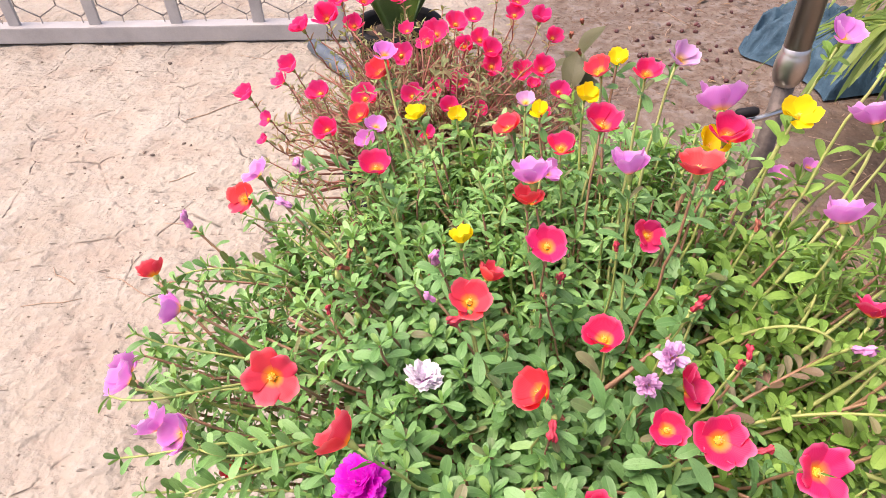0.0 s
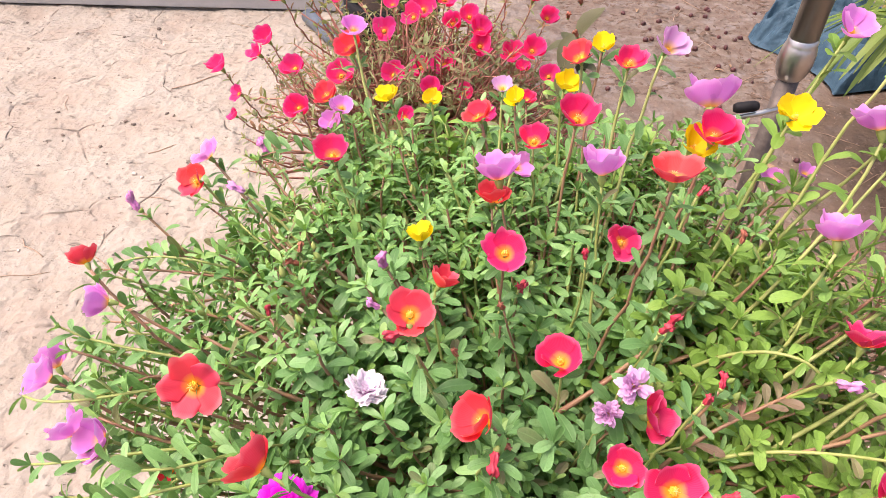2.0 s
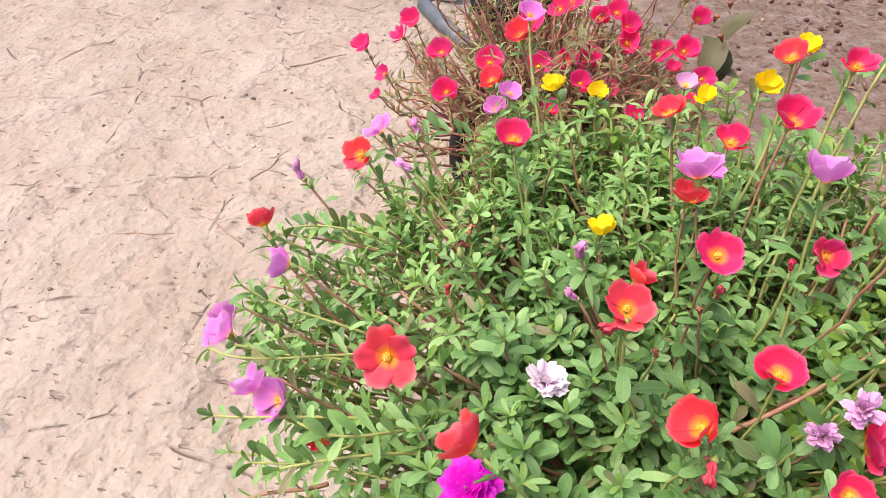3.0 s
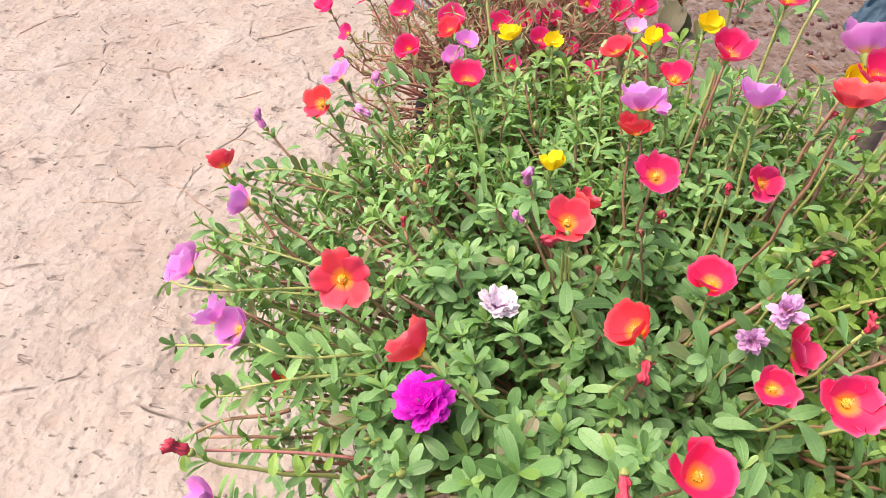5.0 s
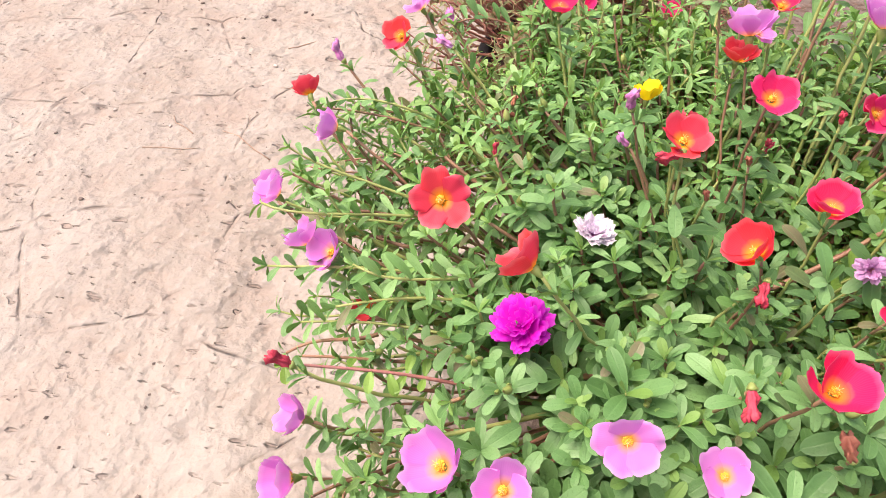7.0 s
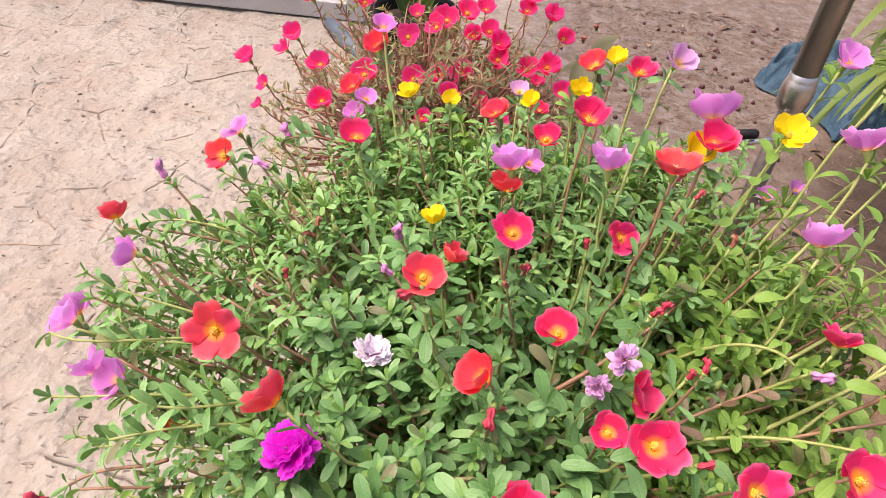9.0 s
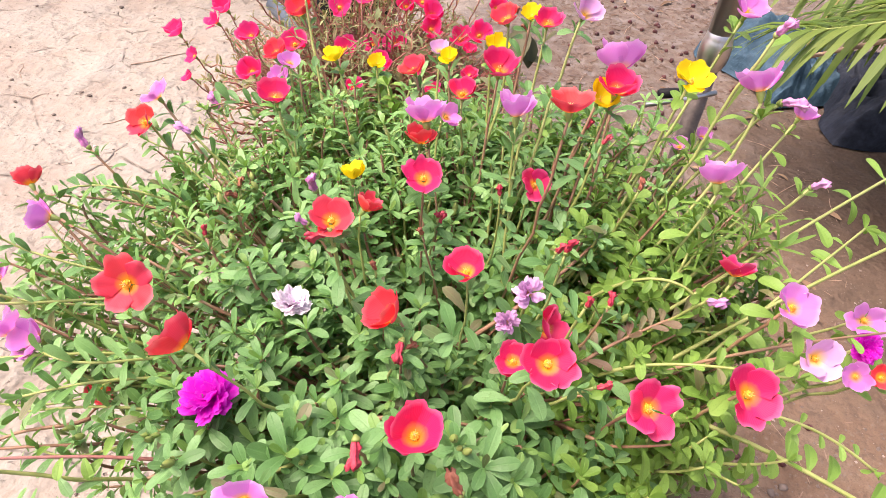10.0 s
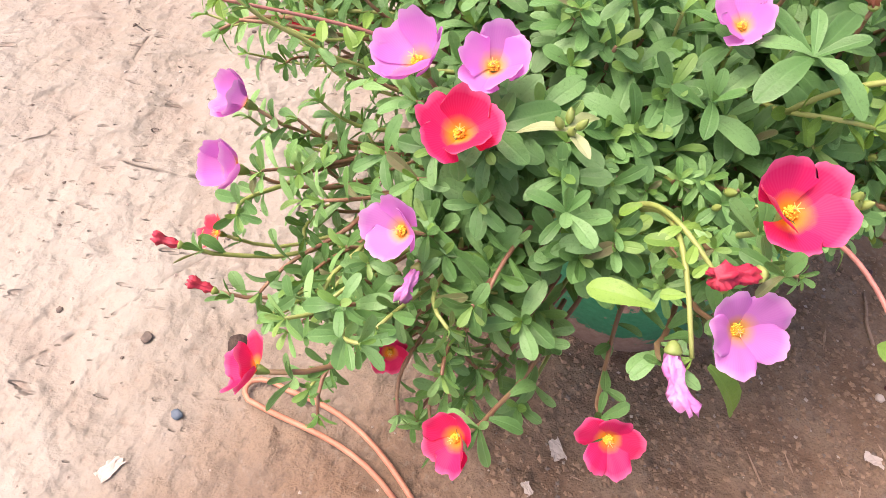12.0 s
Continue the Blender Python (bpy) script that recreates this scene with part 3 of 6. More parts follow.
def stamen_mesh():
    """A soft domed tuft of short stamens."""
    rng = random.Random(5)
    verts, faces = [], []
    for k in range(46):
        q = math.sqrt((k + 0.5) / 46)
        a, sp = 2.4 * k, 0.15 * q
        tip = Vector((sp * math.cos(a), sp * math.sin(a), 0.24 - 0.10 * q * q + rng.uniform(-0.03, 0.04)))
        foot = Vector((0.4 * tip.x, 0.4 * tip.y, 0.02))
        v, f = tube_data([foot, foot.lerp(tip, 0.7), tip], [0.012, 0.020, 0.024], 5, len(verts))
        verts += v
        faces += f
    return mesh_from("flower_center", verts, faces, STAMEN)


def stigma_mesh():
    """A few pale threads that stand out of the tuft."""
    verts, faces = [], []
    for k in range(5):
        a = 1.256 * k + 0.3
        way = Vector((math.cos(a), math.sin(a), 0))
        v, f = tube_data([(0, 0, 0.2), way * 0.02 + Vector((0, 0, 0.34)), way * 0.11 + Vector((0, 0, 0.42))], [0.012, 0.010, 0.007], 4, len(verts))
        verts += v
        faces += f
    return mesh_from("stigma", verts, faces, STIGMA)


def calyx_mesh():
    return lathe("flower", [(0.03, -0.42), (0.09, -0.34), (0.13, -0.2), (0.17, -0.06), (0.15, 0.03), (0.06, 0.07), (0.01, 0.075)], CALYX, 10, 0.2)


def wilt_mesh(material, variant):
    """A spent flower: petals clung together into a twisted, creased wisp."""
    rng = random.Random(variant)
    verts, faces = [], []
    n, m = 13, 20
    bend = rng.uniform(0.3, 0.7)
    for i in range(n):
        z = i / (n - 1)
        r = float(np.interp(z, (0, 0.12, 0.35, 0.6, 0.82, 1.0), (0.15, 0.22, 0.36, 0.22, 0.40, 0.20)))
        for k in range(m):
            a = 2 * math.pi * k / m + 1.4 * z * z
            crease = abs(math.sin(2.5 * a + 2 * variant + 2.2 * z))
            q = r * (0.26 + 1.05 * crease * (0.45 + 0.55 * z) + 0.16 * rng.uniform(-1, 1))
            verts.append((q * math.cos(a) + bend * z * z, q * math.sin(a), 1.5 * z - 0.3 + 0.22 * z * z * (crease - 0.5) + 0.05 * rng.uniform(-1, 1)))
    for i in range(n - 1):
        for k in range(m):
            q, w = i * m + k, i * m + (k + 1) % m
            faces.append((q, w, w + m, q + m))
    faces.append(tuple((n - 1) * m + k for k in range(m)))
    return mesh_from("wilted_flower", verts, faces, material)


OPEN_FLOWERS = []
CALYX_MESH, STAMENS, STIGMAS = calyx_mesh(), stamen_mesh(), stigma_mesh()
PETALS = {}


def petal_of(colour, cup, variant, narrow=1.0):
    key = (colour, cup, variant, narrow)
    if key not in PETALS:
        PETALS[key] = petal_mesh("petal", PETAL[colour], cup, variant, narrow)
    return PETALS[key]


def bloom(plant, colour, place, r, tilt, turn, rng, cup=None, label=""):
    """A five-petalled flower whose middle is at place; r in millimetres. Returns foot and axis."""
    axis = tilt_axis(tilt, turn)
    size = r * 0.001
    if cup is None:
        cup = rng.choice((0, 0, 3)) if tilt > 33 else 1
    foot = Vector(place) - axis * (size * (0.30 if cup == 3 else 0.45 if cup == 0 else 0.62))
    OPEN_FLOWERS.append((*place, *axis, size))
    fl = put("flower", CALYX_MESH, plant, aim(foot - plant.location, axis, rng.uniform(0, 6.28), size), label)
    for k in range(5):
        m = pose(0, 0, 0.03 * (k % 2), rng.uniform(-11, 11) if cup in (0, 3) else rng.uniform(-3, 3), rng.uniform(-15, 12), 72 * k + rng.uniform(-9, 9))
        put("petal", petal_of(colour, cup, rng.randrange(5)), fl, m @ Matrix.Diagonal((rng.uniform(0.92, 1.06), rng.uniform(0.92, 1.06), rng.uniform(0.85, 1.15), 1)))
    put("flower_center", STAMENS, fl)
    if colour != "rose":
        put("stigma", STIGMAS, fl)
    return foot - axis * (size * 0.4), axis


def double_bloom(plant, colour, place, r, tilt, turn, rng, label=""):
    """A ruffled flower of many petals in rings."""
    axis = tilt_axis(tilt, turn)
    size = r * 0.001
    foot = Vector(place) - axis * (size * 0.45)
    OPEN_FLOWERS.append((*place, *axis, size))
    fl = put("flower", CALYX_MESH, plant, aim(foot - plant.location, axis, rng.uniform(0, 6.28), size), label)
    for ring, (n, s, cup) in enumerate(((11, 0.96, 3), (11, 0.92, 3), (10, 0.84, 3), (9, 0.74, 0), (8, 0.62, 0), (7, 0.50, 1), (6, 0.36, 1), (4, 0.24, 2))):
        for k in range(n):
            loose = 2.2 if colour == "pale" else 1.0
            if colour == "pale" and rng.random() < 0.35:
                continue
            m = pose(0, 0, 0.045 * ring, rng.uniform(-12, 12) * loose, rng.uniform(-22, 22) * loose, 360 * k / n + 25 * ring + rng.uniform(-12, 12) * loose)
            put("petal", petal_of(colour, cup, rng.randrange(5), 0.55), fl, m @ Matrix.Diagonal((s, s, s, 1)))
    return foot - axis * (size * 0.4), axis


WILTS = {}


def wilt(plant, colour, place, r, tilt, turn, rng):
    axis = tilt_axis(tilt, turn)
    key = (colour, rng.randrange(3))
    if key not in WILTS:
        WILTS[key] = wilt_mesh(WILTED[colour], key[1] + 1)
    size = r * 0.001 * 1.35
    foot = Vector(place) - axis * size * 0.7
    wf = put("wilted_flower", WILTS[key], plant, aim(foot - plant.location, axis, rng.uniform(0, 6.28), size))
    put("calyx", CALYX_MESH, wf, Matrix.Translation((0, 0, -0.12)) @ Matrix.Diagonal((1.5, 1.5, 0.8, 1)))
    return foot - axis * size * 0.2, axis


def flower_stem(plant, foot, axis, root, rng, material, thick=0.0017, batch=None, leaf=0.02, leafy_from=6):
    """The stalk from the crown of the plant to a flower, with a ruff of leaves beneath the bloom."""
    foot = Vector(foot)
    start = Vector(root) + Vector((rng.uniform(-0.05, 0.05), rng.uniform(-0.05, 0.05), rng.uniform(-0.01, 0.02)))
    flat = Vector((foot.x - start.x, foot.y - start.y, 0))
    c1 = start + flat * 0.55 + Vector((0, 0, max(0.03, (foot.z - start.z) * 0.35)))
    c2 = foot - axis * 0.035 - Vector((0, 0, 0.045)) - flat * 0.08
    pts = bezier(start, c1, c2, foot, 12)
    for i in range(2, 11):
        pts[i] += Vector((rng.uniform(-1, 1), rng.uniform(-1, 1), rng.uniform(-1, 1))) * 0.0022
    radii = [thick * (1.35 - 0.5 * i / 12) for i in range(13)]
    put("stem", tube("stem", [p - plant.location for p in pts], radii, material), plant)
    if batch is not None:
        sprig(batch, foot - axis * 0.011, (axis + Vector((0, 0, 0.3))).normalized(), leaf, rng, 5, 0)
        for i in range(leafy_from, 12):
            for _ in range(rng.choice((1, 2, 2, 3)) if i < 10 else 1):
                d = Vector((rng.uniform(-1, 1), rng.uniform(-1, 1), rng.uniform(-0.1, 0.9))).normalized()
                batch.add(pts[i].lerp(pts[i - 1], rng.random()), d, Vector((0, 0, 1)), leaf * rng.uniform(0.7, 1.15))


def ground_z(x, y):
    """Height of the trodden ground: swells, footworn dents and small pits."""
    p = Vector((x, y, 0))
    z = 0.006 * noise.noise(p * 3.0) + 0.0055 * noise.noise(p * 11.0)
    return z + 0.0026 * noise.noise(Vector((p.x * 18.0 + p.y * 6.0, p.y * 30.0, 3.0))) - 0.006 * max(0.0, noise.noise(p * 47.0) - 0.10)


# ---- the ground: one sheet to the horizon, finely cut near the plants ----
def build_ground():
    near_x, near_y = np.arange(-1.6, 1.4, 0.0075), np.arange(-0.1, 2.1, 0.0075)
    far = np.array([0.03, 0.08, 0.16, 0.3, 0.6, 1.2, 2.5, 5, 10, 20, 40, 80])
    xs = np.concatenate([near_x[0] - far[::-1], near_x, near_x[-1] + far])
    ys = np.concatenate([near_y[0] - far[::-1], near_y, near_y[-1] + far])
    nx, ny = len(xs), len(ys)
    verts = []
    for y in ys:
        for x in xs:
            z = ground_z(x, y)
            verts.append((x, y, z * math.exp(-max(0.0, math.hypot(x, y - 1) - 2.2))))
    q = np.arange((ny - 1) * (nx - 1))
    a = (q // (nx - 1)) * nx + q % (nx - 1)
    faces = np.stack([a, a + 1, a + nx + 1, a + nx], 1)
    solo("ground", mesh_from("ground", verts, faces.tolist(), GROUND), Matrix(),
         "pale trodden clay floor giving way to bare brown soil", "ground", kind="structure")


build_ground()


# ---- the gate behind the plants ----
def build_gate():
    y, left, right = 1.895, -2.05, -0.37
    gate = thing("gate", (left, y, 0), "grey painted metal gate with hexagonal wire netting", "gate")
    o = Vector(gate.location)
    rail = mesh_from_bm("bottom_rail", box_bm((right - left, 0.05, 0.048), 0.004), GREY_PAINT, False)
    put("bottom_rail", rail, gate, Matrix.Translation(Vector(((left + right) / 2, y, 0.03)) - o))
    top = mesh_from_bm("top_rail", box_bm((right - left, 0.04, 0.04), 0.004), GREY_PAINT, False)
    put("top_rail", top, gate, Matrix.Translation(Vector(((left + right) / 2, y, 1.0)) - o))
    bar = mesh_from_bm("upright_bar", box_bm((0.034, 0.012, 0.93), 0.003), GREY_PAINT, False)
    x = -0.575
    while x > left:
        put("upright_bar", bar, gate, Matrix.Translation(Vector((x, y, 0.517)) - o))
        x -= 0.247
    post = mesh_from_bm("end_post", box_bm((0.05, 0.05, 1.06), 0.004), GREY_PAINT, False)
    put("end_post", post, gate, Matrix.Translation(Vector((right + 0.026, y, 0.535)) - o))
    # hexagonal netting behind the bars
    verts, faces = [], []
    w, h = 0.125, 0.055
    for row in range(10):
        z = 0.018 + row * (h + 0.035)
        x = left + (0.5 * w if row % 2 else 0)
        while x < right - w:
            mid, hi = (x + w / 2, y + 0.012, z), (x + w / 2, y + 0.012, z + h)
            for a, b in ((mid, hi), (hi, (x, y + 0.012, z + h + 0.035)), (hi, (x + w, y + 0.012, z + h + 0.035))):
                v, f = tube_data([Vector(a) - o, Vector(b) - o], 0.0022, 4, len(verts))
                verts += v
                faces += f
            x += w
    put("wire_netting", mesh_from("wire_netting", verts, faces, WIRE), gate)


build_gate()


# ---- pots ----
def build_pot(name, place, r0, r1, h, material, label, soil=True):
    pot = thing(name, place, label, "flower pot")
    prof = [(0.02, 0.0), (r0 - 0.006, 0.0), (r0, 0.004), (r0 + (r1 - r0) * 0.45, h * 0.45), (r1 - 0.006, h - 0.045), (r1 + 0.006, h - 0.042),
            (r1 + 0.011, h - 0.03), (r1 + 0.011, h - 0.005), (r1 + 0.007, h), (r1 - 0.004, h), (r1 - 0.01, h - 0.008), (r1 - 0.018, h * 0.6), (0.02, h * 0.55)]
    put("body", lathe("body", prof, material, 48, 0.015), pot)
    if soil:
        put("soil", lathe("soil", [(0.003, h - 0.02), (r1 * 0.4, h - 0.018), (r1 * 0.8, h - 0.026), (r1 - 0.016, h - 0.03)], SOIL, 32, 0.1), pot)
    return pot


POT = Vector((0.15, 0.355, -0.002))
build_pot("flower_pot", POT, 0.105, 0.135, 0.23, POT_PAINT, "clay flower pot in worn sea-green paint under the portulaca")
POT_BACK = Vector((-0.02, 0.93, -0.002))
build_pot("flower_pot", POT_BACK, 0.10, 0.13, 0.19, BLACK_PLASTIC, "black plastic flower pot under the crimson moss rose")

# ---- the portulaca in the green pot ----
PLANT_AT = Vector((0.15, 0.355, 0.21))
ROOT = Vector((0.14, 0.34, 0.225))


def edge(y):
    """How far the leaf mound reaches to either side at a depth y."""
    left = np.interp(y, (0.09, 0.11, 0.17, 0.25, 0.36, 0.50, 0.62, 0.70), (0.00, -0.045, -0.10, -0.155, -0.20, -0.195, -0.13, -0.03))
    right = np.interp(y, (0.09, 0.105, 0.14, 0.18, 0.22, 0.28, 0.40, 0.52, 0.62, 0.70), (0.04, 0.085, 0.14, 0.21, 0.28, 0.345, 0.40, 0.36, 0.26, 0.12))
    return left, right


def mound_top(x, y):
    """Height of the leaf mound over a place, and how near to its rim (1) that place lies."""
    left, right = edge(y)
    mid, half = (left + right) / 2, max(0.02, (right - left) / 2)
    q = max(abs(x - mid) / half, abs(y - 0.37) / 0.33)
    q = min(1.2, (q**3 + (math.hypot((x - mid) / half, (y - 0.37) / 0.33) / 1.15) ** 3) ** (1 / 3) / 1.1)
    z = 0.345 + 0.07 * math.sqrt(max(0.0, 1 - min(q, 1.0) ** 2.5)) + 0.015 * max(0.0, (y - 0.3) / 0.3) + 0.03 * max(0.0, (x - 0.1) / 0.25)
    z -= 0.038 * math.exp(-((x - 0.165) ** 2 + (y - 0.345) ** 2) / 0.0055)
    z -= 0.05 * max(0.0, (-0.03 - x) / 0.17) * max(0.0, min(1.0, (0.36 - y) / 0.12))
    return z + 0.026 * noise.noise((9 * x, 9 * y, 1.7)), q


def build_portulaca():
    rng = random.Random(11)
    plant = thing("portulaca_plant", PLANT_AT, "bushy green portulaca with red, pink and yellow flowers in a pot", "plant")
    green, light, needle, young, narrow = (LeafBatch(kind, rng) for kind in ("spoon", "round", "needle", "spoon", "strap"))
    stems = {STEM_GREEN: ([], []), STEM_RED: ([], [])}

    def shoot(tip, way, size, batch, whorl, pairs, length, gap=0.0065, thick=0.0015):
        """A curved stem that rises to its tip, leaves set round it in turn and a rosette at the end."""
        tip, way = Vector(tip), Vector(way).normalized()
        back = (ROOT + Vector((0, 0, 0.04)) - tip).normalized()
        foot = tip - way * length * 0.45 + back * length * 0.65
        pts = bezier(foot, foot.lerp(tip, 0.35) - Vector((0, 0, 0.1 * length)), tip - way * length * 0.45, tip, 8)
        sv, sf = stems[STEM_RED if rng.random() < 0.55 else STEM_GREEN]
        v, f = tube_data([p - PLANT_AT for p in pts], [thick * (1.15 - 0.06 * i) for i in range(9)], 5, len(sv))
        sv.extend(v)
        sf.extend(f)
        sprig(batch, tip, way, size, rng, whorl, 0, 0.5, young if batch is not light else None)
        ang, run, i = rng.uniform(0, 6.28), 0.004, 8
        for k in range(pairs * 2):
            ang += math.pi / 2 if k % 2 == 0 else math.pi
            ang += rng.uniform(-0.35, 0.35)
            run += gap * rng.uniform(0.6, 1.2) * (0.3 if k % 2 else 1.0)
            at = min(0.93, run / length)
            j = 8 - 8 * at
            i = int(j)
            p = pts[i].lerp(pts[min(8, i + 1)], j - i)
            d = (pts[min(8, i + 1)] - pts[i]).normalized() if i < 8 else way
            side = d.orthogonal().normalized()
            rad = side * math.cos(ang) + d.cross(side) * math.sin(ang)
            open_ = radians(rng.uniform(48, 82))
            batch.add(p, d * math.cos(open_) + rad * math.sin(open_), d * math.sin(open_) - rad * math.cos(open_) + Vector((0, 0, 0.35)), size * rng.uniform(0.8, 1.15))

    def mound_slope(x, y, e=0.02):
        return Vector((mound_top(x - e, y)[0] - mound_top(x + e, y)[0], mound_top(x, y - e)[0] - mound_top(x, y + e)[0], 2 * e)).normalized()

    def leaf_zone(x, y):
        """Batch, leaf length, rosette count, leaf pairs and internode by where on the plant a shoot stands."""
        if x > 0.23 + rng.uniform(-0.06, 0.05) and y < 0.52:
            return light, rng.uniform(0.013, 0.020), rng.choice((5, 6)), 4, 0.0075
        if y < 0.26 and x > -0.10 + rng.uniform(-0.04, 0.04):
            big = rng.random()
            return green, (rng.uniform(0.013, 0.018) if big < 0.3 else rng.uniform(0.019, 0.025) if big < 0.8 else rng.uniform(0.025, 0.031)), rng.choice((5, 6, 7)), 3, 0.006
        if x < -0.06:
            return narrow, rng.uniform(0.015, 0.023), rng.choice((4, 5, 6)), 4, 0.0085
        if y > 0.40 + rng.uniform(-0.05, 0.05):
            return narrow, rng.uniform(0.014, 0.021), rng.choice((5, 6, 7)), 5, 0.006
        return rng.choice((narrow, green, green)), rng.uniform(0.015, 0.023), rng.choice((6, 7, 8)), 4, 0.006

    # the leafy top of the mound: shoots in uneven clumps, with dark hollows between them
    for step, low, high, keep_share in ((0.0155, 0.0, 0.030, 1.0), (0.0260, 0.030, 0.065, 1.0), (0.034, 0.065, 0.115, 0.8)):
        for gy in range(int(0.62 / step)):
            for gx in range(int(0.66 / step)):
                x, y = -0.25 + (gx + rng.uniform(-0.1, 1.1)) * step, 0.085 + (gy + rng.uniform(-0.1, 1.1)) * step
                left, right = edge(y)
                if x < left or x > right or rng.random() > keep_share:
                    continue
                top, q = mound_top(x, y)
                if low > 0 and (x < -0.05 or (y < 0.21 and x > 0.03)):
                    continue
                if (x < -0.03 and rng.random() < 0.92 * (-0.03 - x) / (-0.03 - left + 1e-6)) or (x > 0.28 and rng.random() < 0.38):
                    continue
                clump = noise.noise((26 * x, 26 * y, 4.2))
                shady = -0.03 < x < 0.17 and 0.20 < y < 0.37
                if low == 0.0 and clump < (-0.02 if shady else -0.14) and rng.random() < 0.85:
                    continue
                z = top - rng.uniform(low, high) + 0.024 * clump + (0.022 if rng.random() < 0.08 else 0.0)
                way = mound_slope(x, y) * 0.9 + Vector(((x - 0.09) * 1.6, (y - 0.36) * 1.2, 0.40)) + Vector((rng.uniform(-1, 1), rng.uniform(-1, 1), rng.uniform(-0.4, 0.4))) * 0.42
                batch, size, whorl, pairs, gap = leaf_zone(x, y)
                shoot((x, y, z), way, size, batch, whorl, pairs, rng.uniform(0.05, 0.085), gap, 0.0012 if batch is light else 0.0015)
    # shoots that hang down over the near side and reach out at the flanks
    for _ in range(62):
        y = rng.uniform(0.09, 0.45)
        x = edge(y)[0] + rng.uniform(-0.035, 0.09)
        if x > 0.0:
            continue
        way = Vector((rng.uniform(-1.0, 0.1), rng.uniform(-0.8, 0.3), rng.uniform(-0.5, 0.7)))
        shoot((x, y, rng.uniform(0.21, 0.36)), way, rng.uniform(0.014, 0.021), rng.choice((green, narrow)), rng.choice((4, 5, 6)), 4, rng.uniform(0.06, 0.10), 0.008)
    for _ in range(60):
        y = rng.uniform(0.12, 0.55)
        x = edge(y)[1] + rng.uniform(-0.06, 0.02)
        shoot((x, y, rng.uniform(0.30, 0.42)), (rng.uniform(0, 1), rng.uniform(-0.7, 0.5), rng.uniform(-0.2, 0.7)), rng.uniform(0.013, 0.019), light, 5, 4, 0.08, 0.009)
    for _ in range(38):
        y = rng.uniform(0.28, 0.60)
        x = edge(y)[0] + rng.uniform(-0.02, 0.09)
        shoot((x, y, rng.uniform(0.34, 0.41)), (rng.uniform(-1, 0.1), rng.uniform(-0.5, 0.4), 0.6), rng.uniform(0.015, 0.022), narrow, rng.choice((4, 5)), 5, 0.09, 0.008)
    # loose sprays on the open side: a long stem with pairs of longer leaves, ground showing between
    for k in range(32):
        y = rng.uniform(0.25, 0.60)
        left = edge(y)[0]
        tip = Vector((left + rng.uniform(-0.055, 0.04), y + rng.uniform(-0.05, 0.03), rng.uniform(0.30, 0.415)))
        foot = Vector((left + 0.15, y + rng.uniform(-0.03, 0.05), 0.33))
        pts = bezier(foot, foot.lerp(tip, 0.4) + Vector((0, 0, 0.03)), tip - Vector((-0.04, rng.uniform(-0.02, 0.02), rng.uniform(-0.02, 0.03))), tip, 12)
        sv, sf = stems[STEM_RED if k % 5 == 0 else STEM_GREEN]
        v, f = tube_data([p - PLANT_AT for p in pts], [0.0015 - 0.0006 * i / 12 for i in range(13)], 5, len(sv))
        sv.extend(v)
        sf.extend(f)
        long_leaf, batch = rng.uniform(0.016, 0.024), rng.choice((narrow, narrow, green))
        for i in range(2, 12):
            for sgn in (-1, 1):
                if rng.random() < 0.7:
                    d = (pts[i] - pts[i - 1]).normalized()
                    side = d.cross(Vector((0, 0, 1))).normalized() if i % 2 else Vector((0, 0, 1))
                    way = d * rng.uniform(0.4, 0.9) + side * sgn + Vector((rng.uniform(-0.3, 0.3), rng.uniform(-0.3, 0.3), 0.25))
                    batch.add(pts[i], way, (0, -0.2, 1), long_leaf * rng.uniform(0.7, 1.1))
        sprig(batch, tip, pts[-1] - pts[-2], long_leaf * 0.8, rng, 5, 0, 0.5, young)
    # fleshy branches that fork out under the leaves
    for k in range(80):
        a = 2.4 * k
        q = rng.uniform(0.45, 0.95)
        x, y = 0.09 + 0.29 * q * math.cos(a), 0.37 + 0.29 * q * math.sin(a)
        top = mound_top(x, y)[0] + rng.uniform(-0.03, 0.0)
        mid = ROOT.lerp(Vector((x, y, top)), 0.55) + Vector((rng.uniform(-0.03, 0.03), rng.uniform(-0.03, 0.03), 0.035))
        pts = bezier(ROOT + Vector((rng.uniform(-0.06, 0.06), rng.uniform(-0.06, 0.06), 0)), mid, Vector((x, y, top - 0.01)).lerp(mid, 0.35), (x, y, top), 10)
        sprig(green, pts[-1], pts[-1] - pts[-2], rng.uniform(0.013, 0.019), rng, 6, 1, 0.5, young)
        put("branch", tube("branch", [p - PLANT_AT for p in pts], [0.0023 - 0.0010 * i / 10 for i in range(11)], STEM_RED if k % 4 else STEM_GREEN), plant)
    for pts in (((0.13, 0.34, 0.36), (0.17, 0.35, 0.39), (0.21, 0.37, 0.420), (0.245, 0.41, 0.435)),
                ((0.02, 0.25, 0.36), (0.06, 0.255, 0.385), (0.10, 0.26, 0.395), (0.150, 0.25, 0.395))):
        put("branch", tube("branch", [p - PLANT_AT for p in bezier(*pts, 10)], [0.0022 - 0.0010 * i / 10 for i in range(11)], STEM_RED), plant)
    # shoots that hang down on the near left
    for _ in range(70):
        x, y = rng.uniform(-0.14, 0.03), rng.uniform(0.05, 0.16)
